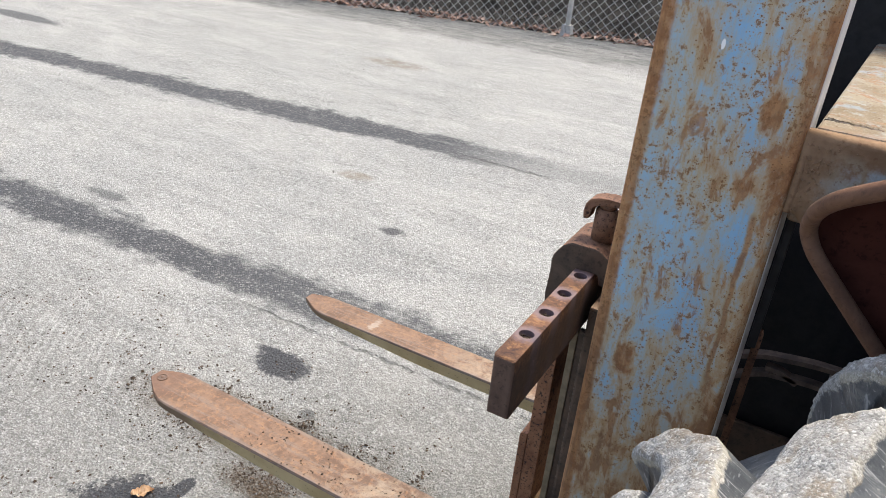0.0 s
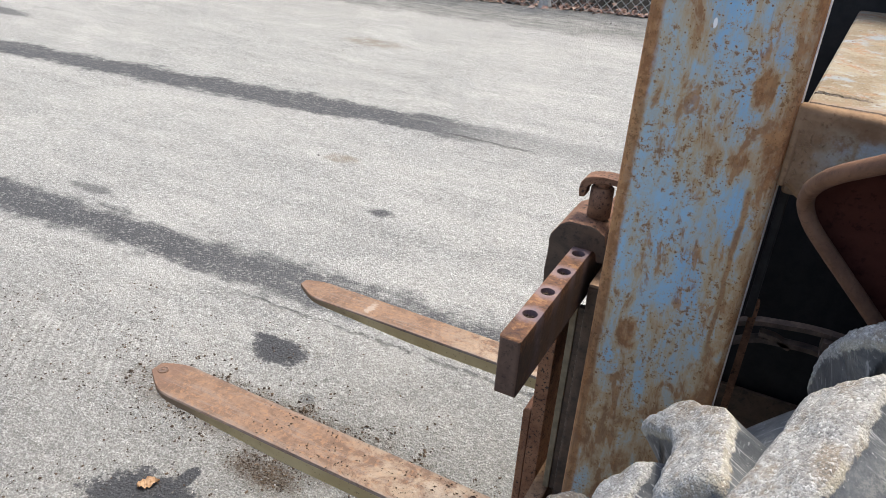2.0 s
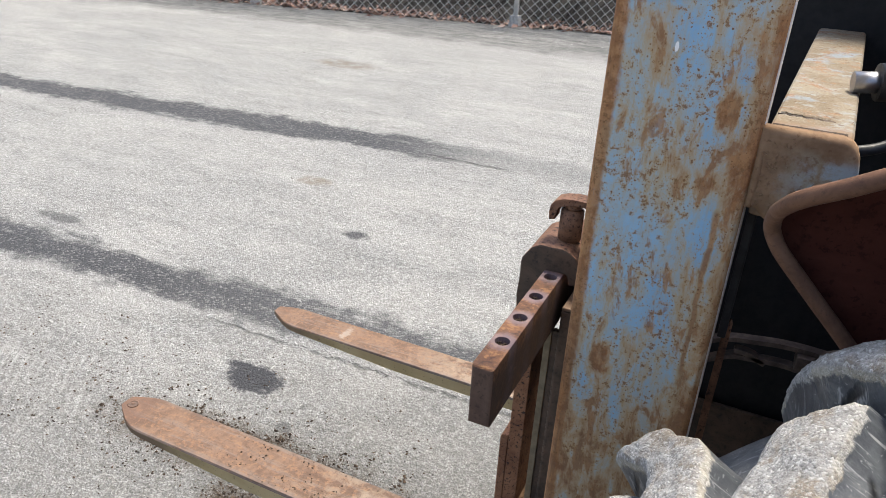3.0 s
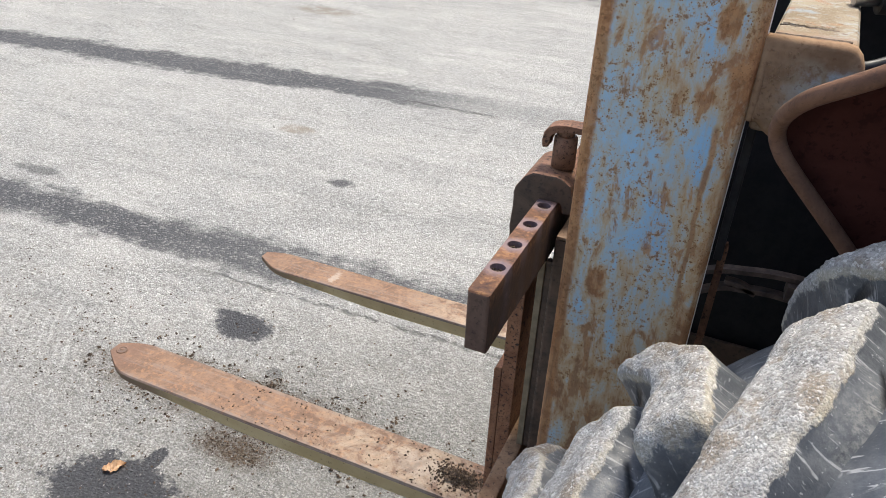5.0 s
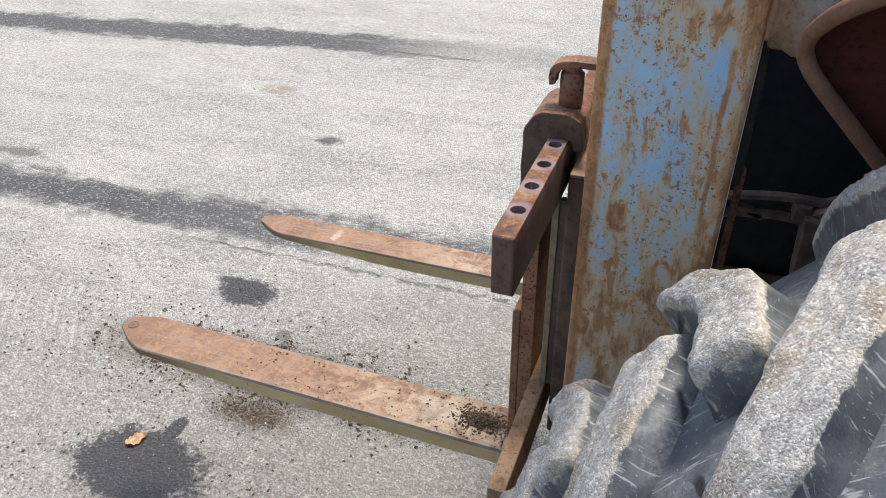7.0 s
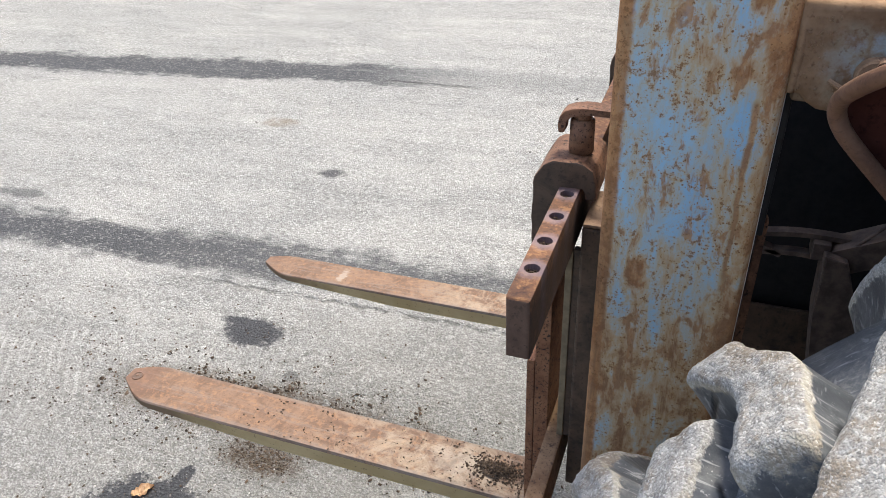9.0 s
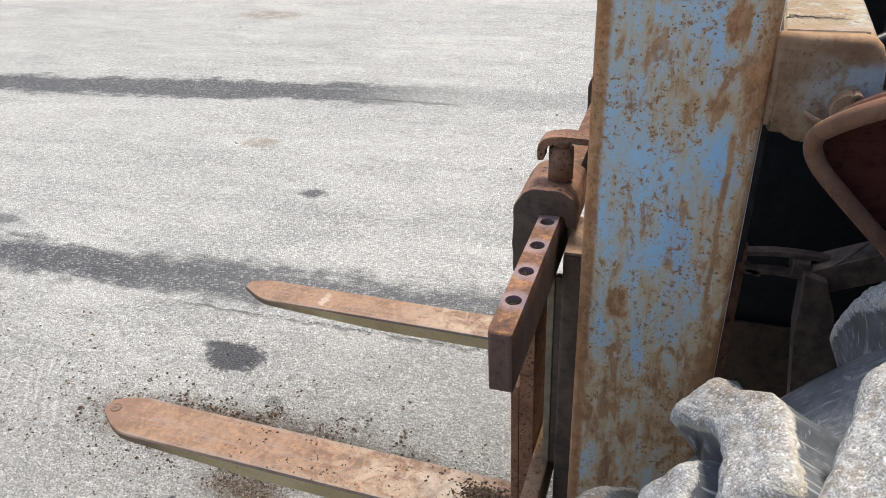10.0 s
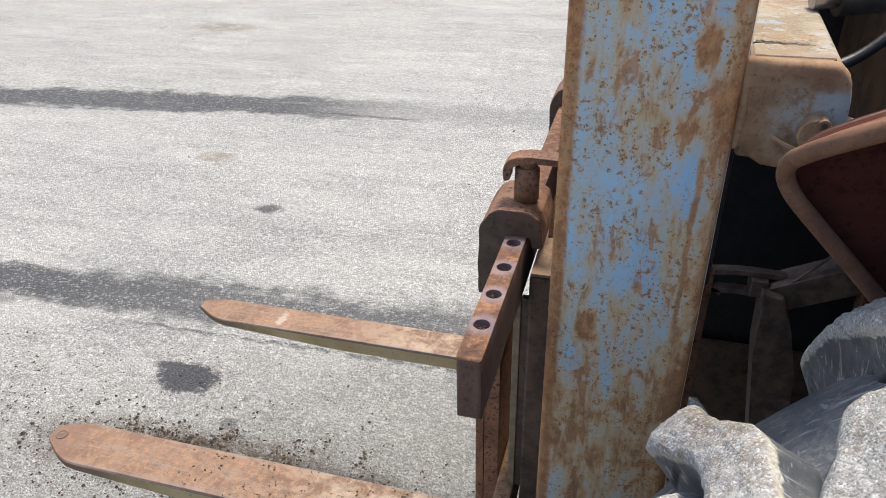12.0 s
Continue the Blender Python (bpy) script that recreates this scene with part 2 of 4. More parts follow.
def blue_paint_material():
    """Faded blue paint over rust: freckles with tan halos, runs, bare edges."""
    n = Net("worn_blue_paint")
    x, y, z = n.xyz()
    tall = n.scaled(1.0, 1.0, 0.5)
    medium = n.noise(58, 5, 0.72, n.scaled(1.0, 1.0, 0.85), 0.25)
    patch = n.noise(21, 6, 0.72, tall, 0.7)
    run = n.noise(1.0, 5, 0.68, n.scaled(75, 75, 6))
    big = n.noise(7.0, 4, 0.6, tall)
    region = n.noise(12, 3, 0.6)
    grain = n.noise(260, 3, 0.7)
    chalk = n.noise(17, 6, 0.75, n.scaled(1.0, 1.0, 0.7), 0.5)
    # coat: strong blue, chalked pale, washed with tan
    blue = n.mix(n.ramp(big, 0.38, 0.60), (0.195, 0.42, 0.645), (0.295, 0.485, 0.625))
    blue = n.mix(n.math("MULTIPLY", n.ramp(chalk, 0.50, 0.66), 0.65), blue, (0.38, 0.43, 0.42))
    blue = n.mix(n.math("MULTIPLY", n.ramp(patch, 0.46, 0.62), 0.55), blue, (0.40, 0.41, 0.35))
    blue = n.mix(n.math("MULTIPLY", n.ramp(run, 0.50, 0.66), 0.4), blue, (0.42, 0.38, 0.28))
    blue = n.mix(n.math("MULTIPLY", n.ramp(grain, 0.40, 0.7), 0.15), blue, (0.46, 0.50, 0.48))
    rust = n.mix(n.ramp(medium, 0.42, 0.60), (0.26, 0.108, 0.040), (0.43, 0.210, 0.082))
    rust = n.mix(n.math("MULTIPLY", n.ramp(region, 0.42, 0.66), 0.4), rust, (0.40, 0.21, 0.09))
    rust = n.mix(n.math("MULTIPLY", n.ramp(run, 0.48, 0.62), 0.4), rust, (0.22, 0.09, 0.034))
    rust = n.mix(n.math("MULTIPLY", n.ramp(chalk, 0.54, 0.68), 0.25), rust, (0.36, 0.28, 0.16))
    rust = n.mix(n.math("MULTIPLY", n.ramp(grain, 0.54, 0.72), 0.45), rust, (0.38, 0.205, 0.095))
    rust = n.mix(n.math("MULTIPLY", n.ramp(grain, 0.44, 0.30), 0.5), rust, (0.13, 0.055, 0.024))
    # rust darker down the mast: weak light low down painted in, broken by runs
    low_shade = n.math("MULTIPLY", n.ramp(z, 1.30, 0.95), n.ramp(n.math("ADD", n.math("MULTIPLY", run, 0.5), n.math("MULTIPLY", patch, 0.5)), 0.40, 0.60))
    rust = n.mix(n.math("MULTIPLY", low_shade, 0.8), rust, (0.205, 0.112, 0.060))
    # places where rust gathers: both edges, low down, a few blooms
    wob = n.noise(30, 6, 0.78, tall)
    xe = n.math("ADD", x, n.math("MULTIPLY", n.math("SUBTRACT", medium, 0.5), 0.035))
    edge = n.math("ADD", n.ramp(xe, -0.012, -0.034, 0.0, 0.36), n.ramp(xe, 0.118, 0.170, 0.0, 0.17))
    low = n.ramp(z, 1.26, 0.86, 0.0, 0.105)
    high = n.ramp(z, 1.44, 1.58, 0.0, 0.06)
    bloom = n.math("MULTIPLY", spot(n, x, z, 0.114, 1.458, 0.013, 0.024, wob, 2.2, 1.6), 0.19)
    bloom = n.math("MAXIMUM", bloom, n.math("MULTIPLY", spot(n, x, z, 0.098, 1.395, 0.030, 0.032, wob, 1.2, 1.2), 0.10))
    bloom = n.math("MAXIMUM", bloom, n.math("MULTIPLY", spot(n, x, z, 0.140, 1.40, 0.018, 0.07, wob, 1.2, 1.2), 0.10))
    bloom = n.math("MAXIMUM", bloom, n.math("MULTIPLY", spot(n, x, z, 0.022, 1.105, 0.012, 0.024, wob, 1.2, 1.0), 0.16))
    bias = n.math("ADD", n.math("ADD", edge, bloom), n.math("ADD", low, high))
    # washes of tan, then brown blotches drawn downwards
    blotch = n.noise(38, 5, 0.66, n.scaled(1.0, 1.0, 0.42), 0.35)
    m = n.math("ADD", n.math("ADD", n.math("MULTIPLY", patch, 0.50), n.math("MULTIPLY", run, 0.22)), n.math("ADD", n.math("SUBTRACT", bias, 0.020), n.math("MULTIPLY", blotch, 0.34)))
    blue = n.mix(n.math("MULTIPLY", n.ramp(m, 0.43, 0.60), 0.78), blue, (0.48, 0.38, 0.225))
    blue = n.mix(n.math("MULTIPLY", n.ramp(m, 0.52, 0.63), 0.60), blue, (0.44, 0.25, 0.105))
    strip = n.ramp(n.math("ADD", x, n.math("MULTIPLY", n.math("SUBTRACT", wob, 0.5), 0.016)), -0.010, -0.017)
    bl = n.math("ADD", blotch, n.math("MULTIPLY", bias, 0.42))
    m = n.math("MULTIPLY", n.math("MAXIMUM", n.math("MAXIMUM", n.ramp(m, 0.585, 0.690), n.math("MULTIPLY", n.ramp(bl, 0.555, 0.630), 0.8)), strip), n.ramp(grain, 0.25, 0.5, 0.80, 1.0))
    # small round flecks of rust in crowds, some with a stained rim
    crowd = n.math("ADD", n.math("MULTIPLY", bias, 0.30), n.math("MULTIPLY", n.math("SUBTRACT", region, 0.5), 1.5))
    ragged = n.math("MULTIPLY", n.math("SUBTRACT", n.noise(300, 3, 0.7), 0.5), 0.75)
    freck, halo = 0.0, 0.0
    for scale, most, keep in ((300, 0.24, 0.55), (190, 0.20, 0.60), (96, 0.16, 0.74)):
        reach = n.ramp(n.math("ADD", n.xyz(n.cells(scale, out="Color"))[0], crowd), keep, 1.02, 0.0, most, False)
        away = n.math("ADD", n.cells(scale), ragged)
        near = n.math("SUBTRACT", away, reach)
        here = n.ramp(reach, 0.01, 0.06)
        freck = n.math("MAXIMUM", freck, n.math("MULTIPLY", n.ramp(near, 0.05, -0.05), here))
        halo = n.math("MAXIMUM", halo, n.math("MULTIPLY", n.ramp(near, 0.26, 0.0), here))
    speck = n.math("ADD", n.noise(125, 5, 0.72), n.math("MULTIPLY", crowd, 0.16))
    freck = n.math("MAXIMUM", freck, n.math("MULTIPLY", n.ramp(speck, 0.575, 0.635), 0.85))
    halo = n.math("MAXIMUM", halo, n.ramp(speck, 0.51, 0.60))
    blue = n.mix(n.math("MULTIPLY", halo, 0.55), blue, (0.46, 0.30, 0.125))
    drip_x = n.math("ADD", 0.127, n.math("MULTIPLY", n.math("SUBTRACT", n.noise(22, 5), 0.5), 0.014))
    wide = n.math("MULTIPLY", n.noise(26, 5, 0.75, tall), 0.013)
    drip = n.math("MULTIPLY", n.ramp(n.math("ABSOLUTE", n.math("SUBTRACT", x, drip_x)), wide, 0.0006), n.math("MULTIPLY", n.ramp(z, 1.05, 1.16), n.ramp(z, 1.352, 1.335)))
    blue = n.mix(n.math("MULTIPLY", n.ramp(drip, 0.0, 0.4), 0.7), blue, (0.42, 0.33, 0.19))
    drip = n.ramp(drip, 0.25, 0.9)
    all_rust = n.math("MAXIMUM", n.math("MAXIMUM", m, freck), n.math("MULTIPLY", drip, 0.85))
    rust = n.mix(n.math("MULTIPLY", freck, 0.75), rust, (0.150, 0.064, 0.026))
    col = n.mix(n.math("MULTIPLY", all_rust, 0.93), blue, rust)
    dab = spot(n, x, z, 0.046, 1.518, 0.0024, 0.0058, wob, 1.0, 0.3)
    col = n.mix(dab, col, (0.9, 0.88, 0.84))
    h = n.math("ADD", n.math("MULTIPLY", grain, 0.35), n.math("MULTIPLY", all_rust, -0.5))
    return n.done(col, n.ramp(all_rust, 0, 1, 0.52, 0.85), bump=n.math("ADD", h, n.math("MULTIPLY", medium, 0.4)), strength=0.35, dist=0.0012)


def box_paint_material():
    """Rusty grey-tan with the last of a chalked blue coat."""
    n = Net("rusty_tan_paint")
    x, y, z = n.xyz()
    patch = n.noise(16, 6, 0.72, dist=0.5)
    scuff = n.noise(1.0, 6, 0.72, n.scaled(28, 42, 30))
    orange = n.noise(27, 5, 0.75, dist=0.4)
    fleck = n.noise(95, 4, 0.65)
    grain = n.noise(280, 2, 0.7)
    col = n.mix(n.ramp(patch, 0.35, 0.65), (0.165, 0.125, 0.082), (0.24, 0.205, 0.15))
    col = n.mix(n.math("MULTIPLY", n.ramp(scuff, 0.54, 0.66), 0.7), col, (0.27, 0.30, 0.31))
    col = n.mix(n.math("MULTIPLY", n.ramp(n.noise(11, 4, 0.6), 0.57, 0.66), 0.55), col, (0.22, 0.31, 0.40))
    col = n.mix(n.math("MULTIPLY", n.ramp(orange, 0.52, 0.64), 0.75), col, (0.24, 0.125, 0.062))
    col = n.mix(n.math("MULTIPLY", n.ramp(grain, 0.5, 0.7), 0.3), col, (0.42, 0.39, 0.32))
    front = n.ramp(y, 0.735, 0.715)
    col = n.mix(n.math("MULTIPLY", front, n.ramp(patch, 0.3, 0.6, 0.5, 0.9)), col, (0.22, 0.145, 0.088))
    col = n.mix(n.math("MULTIPLY", n.ramp(fleck, 0.60, 0.68), 0.8), col, (0.11, 0.058, 0.03))
    return n.done(col, 0.82, bump=n.math("ADD", n.math("ADD", fleck, patch), n.math("MULTIPLY", scuff, 0.6)), strength=0.5, dist=0.002)


def rust_material(name, dark, light, deep, scale=1.0, rough=0.82, pits=0.5, metal=0.0, spec=0.4):
    n = Net(name)
    a = n.noise(12 * scale, 5, 0.68, dist=0.5)
    b = n.noise(70 * scale, 4, 0.65)
    c = n.noise(190 * scale, 2, 0.6)
    col = n.mix(n.ramp(a, 0.33, 0.67), dark, light)
    col = n.mix(n.math("MULTIPLY", n.ramp(b, 0.5, 0.68), 0.55), col, light)
    col = n.mix(n.math("MULTIPLY", n.ramp(b, 0.44, 0.33), pits), col, deep)
    col = n.mix(n.math("MULTIPLY", n.ramp(c, 0.60, 0.68), pits), col, deep)
    return n.done(col, n.ramp(a, 0.3, 0.7, rough, rough - 0.12), metal, bump=n.math("ADD", b, n.math("MULTIPLY", c, 0.5)), strength=0.4, dist=0.0015, spec=spec)


def fork_top_material():
    n = Net("worn_fork_top")
    x, y, z = n.xyz()
    drag = n.noise(1.0, 6, 0.7, n.scaled(6, 80, 80))
    a = n.noise(15, 6, 0.74, dist=0.6)
    b = n.noise(85, 5, 0.7)
    c = n.noise(240, 2, 0.6)
    col = n.mix(n.ramp(a, 0.36, 0.62), (0.100, 0.057, 0.035), (0.168, 0.101, 0.063))
    col = n.mix(n.math("MULTIPLY", n.ramp(drag, 0.50, 0.64), 0.55), col, (0.165, 0.128, 0.104))
    col = n.mix(n.math("MULTIPLY", n.ramp(b, 0.50, 0.64), 0.60), col, (0.25, 0.132, 0.066))
    dusty = n.math("MULTIPLY", n.ramp(x, -0.66, -0.35), n.ramp(a, 0.42, 0.6))
    col = n.mix(n.math("MULTIPLY", dusty, 0.65), col, (0.30, 0.245, 0.18))
    col = n.mix(n.math("MULTIPLY", n.ramp(b, 0.42, 0.32), 0.5), col, (0.085, 0.045, 0.028))
    col = n.mix(n.math("MULTIPLY", n.ramp(c, 0.60, 0.70), 0.5), col, (0.06, 0.035, 0.024))
    wob = n.noise(60, 5, 0.78)
    scrape = n.math("MAXIMUM", spot(n, x, y, -0.838, 1.437, 0.011, 0.034, wob, 1.9, 0.9), n.math("MULTIPLY", spot(n, x, y, -0.27, 0.87, 0.07, 0.035, wob, 1.7, 0.9), 0.7))
    col = n.mix(n.math("MULTIPLY", scrape, 0.4), col, (0.38, 0.35, 0.30))
    tip = n.ramp(n.math("ADD", x, n.math("MULTIPLY", n.math("SUBTRACT", a, 0.5), 0.1)), -1.03, -1.12)
    col = n.mix(n.math("MULTIPLY", tip, 0.6), col, (0.12, 0.066, 0.044))
    wear = n.math("ADD", y, n.math("MULTIPLY", n.math("SUBTRACT", b, 0.5), 0.02))
    edge = n.math("MAXIMUM", n.math("MAXIMUM", n.ramp(wear, 0.823, 0.809), n.math("MULTIPLY", n.ramp(wear, 0.915, 0.930), n.ramp(y, 1.0, 0.99))), n.math("MULTIPLY", n.ramp(wear, 1.404, 1.390), n.ramp(y, 1.2, 1.25)))
    col = n.mix(n.math("MULTIPLY", n.math("MULTIPLY", edge, 0.65), n.ramp(a, 0.35, 0.6, 0.4, 1.0)), col, (0.155, 0.128, 0.112))
    return n.done(col, 0.72, bump=n.math("ADD", n.math("ADD", b, drag), n.math("MULTIPLY", c, 0.4)), strength=0.5, dist=0.0014)


def fork_side_material():
    n = Net("muddy_fork_side")
    a = n.noise(8, 4, 0.6)
    b = n.noise(110, 3, 0.6)
    x, y, z = n.xyz()
    col = n.mix(n.ramp(a, 0.35, 0.65), (0.37, 0.275, 0.130), (0.45, 0.345, 0.180))
    col = n.mix(n.math("MULTIPLY", n.ramp(n.math("ADD", x, n.math("MULTIPLY", a, 0.2)), -0.72, -0.95), 0.85), col, (0.12, 0.075, 0.05))
    col = n.mix(n.math("MULTIPLY", n.ramp(b, 0.62, 0.7), 0.6), col, (0.09, 0.06, 0.04))
    return n.done(col, 0.8, bump=b, strength=0.25, dist=0.001)


def rubber_material(name, lug):
    """Black rubber under pale stone dust; on the lugs the dust lies on the worn tops."""
    n = Net(name)
    x, y, z = n.xyz()
    a = n.noise(22, 6, 0.72)
    b = n.noise(75, 5, 0.72)
    c = n.noise(260, 2, 0.6)
    # bare rubber: blue-black, scuffed with thin pale scratches and a film of dust
    scr = n.noise(1.0, 4, 0.6, n.scaled(22, 190, 22), 1.0)
    scr2 = n.noise(1.0, 3, 0.6, n.scaled(160, 30, 60), 0.6)
    rub = n.mix(n.ramp(a, 0.35, 0.7), (0.050, 0.056, 0.065), (0.118, 0.126, 0.136))
    rub = n.mix(n.math("MULTIPLY", n.ramp(scr, 0.575, 0.66), 0.7), rub, (0.38, 0.385, 0.385))
    rub = n.mix(n.math("MULTIPLY", n.ramp(scr2, 0.66, 0.71), 0.5), rub, (0.36, 0.365, 0.37))
    rub = n.mix(n.math("MULTIPLY", n.ramp(c, 0.67, 0.72), 0.6), rub, (0.42, 0.42, 0.41))
    film = n.noise(9, 5, 0.7, dist=0.3)
    speckle = n.noise(210, 4, 0.75)
    rub = n.mix(n.math("MULTIPLY", n.ramp(n.math("ADD", film, n.ramp(y, -0.13, 0.06, 0.0, 0.04)), 0.49, 0.66), n.ramp(speckle, 0.42, 0.62, 0.06, 0.55)), rub, (0.27, 0.265, 0.245))
    # splits in the rubber
    split = n.cells(6.5, n.scaled(1.0, 0.42, 1.0, None), feature="DISTANCE_TO_EDGE")
    split = n.math("ADD", split, n.math("MULTIPLY", n.math("SUBTRACT", n.noise(30, 3, 0.6), 0.5), 0.06))
    split = n.math("MULTIPLY", n.ramp(n.math("ABSOLUTE", split), 0.026, 0.006), n.ramp(n.noise(7, 2, 0.5), 0.46, 0.52))
    # crust of stone dust: fine pale and dark grains, brown and cool patches
    grain = n.noise(380, 3, 0.8)
    bit = n.cells(520)
    bit_v = n.xyz(n.cells(520, out="Color"))[0]
    dust = n.mix(n.ramp(b, 0.36, 0.64), (0.235, 0.230, 0.220), (0.330, 0.324, 0.308))
    dust = n.mix(n.math("MULTIPLY", n.ramp(n.noise(11, 6, 0.75), 0.47, 0.58), 0.85), dust, (0.185, 0.150, 0.112))
    dust = n.mix(n.math("MULTIPLY", n.ramp(n.noise(15, 5, 0.7), 0.56, 0.68), 0.40), dust, (0.31, 0.34, 0.37))
    dust = n.mix(n.math("MULTIPLY", n.ramp(bit_v, 0.78, 0.95), 0.50), dust, (0.55, 0.545, 0.52))
    dust = n.mix(n.math("MULTIPLY", n.ramp(bit_v, 0.24, 0.08), 0.55), dust, (0.11, 0.105, 0.10))
    dust = n.mix(n.math("MULTIPLY", n.ramp(grain, 0.54, 0.68), 0.5), dust, (0.55, 0.545, 0.53))
    dust = n.mix(n.math("MULTIPLY", n.ramp(grain, 0.47, 0.34), 0.5), dust, (0.12, 0.117, 0.112))
    if lug:
        at = n.t.nodes.new("ShaderNodeAttribute")
        at.attribute_name = "worn_top"
        k = n.math("ADD", at.outputs["Fac"], n.math("ADD", n.math("MULTIPLY", n.math("SUBTRACT", a, 0.5), 0.7), n.math("MULTIPLY", n.math("SUBTRACT", b, 0.5), 0.5)))
        m = n.ramp(k, 0.45, 0.56)
        # pale cream rim where the crust breaks off
        rim = n.math("MULTIPLY", n.ramp(k, 0.34, 0.52), n.ramp(k, 0.96, 0.74))
        dust = n.mix(n.math("MULTIPLY", n.math("MULTIPLY", rim, n.ramp(film, 0.40, 0.58)), 0.50), dust, (0.42, 0.385, 0.295))
    else:
        m = n.math("MULTIPLY", n.ramp(a, 0.54, 0.72), 0.5)
    rub = n.mix(n.math("MULTIPLY", split, 0.9), rub, (0.008, 0.008, 0.009))
    col = n.mix(m, rub, dust)
    rough_top = n.math("ADD", n.math("MULTIPLY", b, 0.5), n.math("ADD", n.math("MULTIPLY", grain, 1.6), n.math("MULTIPLY", bit, -0.9)))
    h = n.math("ADD", n.math("MULTIPLY", a, 0.3), n.math("MULTIPLY", rough_top, n.ramp(m, 0, 1, 0.10, 1.0)))
    h = n.math("SUBTRACT", h, n.math("MULTIPLY", split, 1.2))
    return n.done(col, n.ramp(m, 0, 1, 0.42, 0.95), bump=h, strength=0.45, dist=0.0026, spec=0.4)


def plain_material(name, a, b, rough=0.6, scale=30.0, metal=0.0, bump=0.2):
    n = Net(name)
    f = n.noise(scale, 4, 0.65)
    return n.done(n.mix(n.ramp(f, 0.35, 0.65), a, b), n.ramp(n.noise(scale * 3, 2), 0.3, 0.7, rough, min(1, rough + 0.12)), metal, bump=f, strength=bump, dist=0.001)


def bits_material(name, *cols):
    """Loose bits, each of its own shade."""
    n = Net(name)
    r = n.island()
    col = n.mix(n.ramp(r, 0.0, 0.5, smooth=False), cols[0], cols[1])
    col = n.mix(n.ramp(r, 0.5, 1.0, smooth=False), col, cols[2])
    return n.done(col, 0.9, bump=n.noise(60, 3), strength=0.3)


LATCH_HOLES = (0.608, 0.674, 0.740, 0.806)


def bar_material():
    """Orange-brown rust, blued round the latch holes."""
    n = Net("orange_bar_rust")
    x, y, z = n.xyz()
    a = n.noise(16, 5, 0.7, dist=0.5)
    b = n.noise(85, 4, 0.7)
    col = n.mix(n.ramp(a, 0.35, 0.65), (0.10, 0.045, 0.024), (0.17, 0.08, 0.04))
    col = n.mix(n.math("MULTIPLY", n.ramp(b, 0.50, 0.64), 0.7), col, (0.30, 0.15, 0.062))
    col = n.mix(n.math("MULTIPLY", n.ramp(b, 0.45, 0.34), 0.8), col, (0.05, 0.026, 0.018))
    wob = n.noise(45, 4, 0.7)
    ring = 0.0
    for h in LATCH_HOLES:
        ring = n.math("MAXIMUM", ring, spot(n, x, y, -0.0625, h, 0.020, 0.019, wob, 0.7, 0.7))
    col = n.mix(n.math("MULTIPLY", ring, 0.65), col, (0.185, 0.145, 0.165))
    low = n.math("MULTIPLY", n.ramp(n.math("ADD", z, n.math("MULTIPLY", a, 0.045)), 1.230, 1.197), n.ramp(a, 0.25, 0.55, 0.5, 1.0))
    col = n.mix(n.math("MULTIPLY", low, 0.85), col, (0.045, 0.029, 0.022))
    return n.done(col, 0.78, bump=b, strength=0.4, dist=0.0015)


ASPHALT = asphalt_material()
BLUE = blue_paint_material()
TAN = box_paint_material()
RUST = rust_material("brown_rust", (0.105, 0.052, 0.032), (0.235, 0.120, 0.068), (0.030, 0.016, 0.011), 1.9, pits=0.9)
RUST_BAR = bar_material()
RUST_TAN = rust_material("tan_rust", (0.22, 0.135, 0.08), (0.31, 0.205, 0.125), (0.10, 0.055, 0.03), 1.5, pits=0.4)
RUST_LOW = rust_material("flecked_tan_rust", (0.17, 0.095, 0.05), (0.29, 0.185, 0.105), (0.055, 0.03, 0.02), 1.3, pits=0.8)
RUST_DUSTY = rust_material("dusty_rust", (0.15, 0.085, 0.05), (0.25, 0.165, 0.105), (0.06, 0.035, 0.022))
DARK_RUST = rust_material("dark_brown_rust", (0.088, 0.050, 0.035), (0.140, 0.083, 0.056), (0.03, 0.018, 0.014))
RUST_PIT = rust_material("pitted_rust", (0.175, 0.076, 0.039), (0.27, 0.130, 0.066), (0.02, 0.012, 0.01), 1.9, pits=0.97)
GREASE = rust_material("greasy_dark_steel", (0.036, 0.025, 0.019), (0.100, 0.064, 0.043), (0.012, 0.010, 0.010), rough=0.6)
OILY = rust_material("oily_brown_rust", (0.030, 0.017, 0.009), (0.078, 0.042, 0.020), (0.012, 0.008, 0.006), 1.4)
OLIVE = plain_material("olive_steel", (0.15, 0.118, 0.072), (0.23, 0.182, 0.115), 0.6)
SUNLIT_EDGE = plain_material("sunlit_bare_edge", (0.70, 0.68, 0.64), (0.80, 0.78, 0.74), 0.5)
# black paint of the inner parts; on the far rail it stands for shade
BLACK = plain_material("black_paint_and_shade", (0.006, 0.0065, 0.008), (0.013, 0.013, 0.015), 0.55)
BROWN_STEEL = plain_material("brown_black_steel", (0.075, 0.058, 0.050), (0.165, 0.122, 0.098), 0.45)
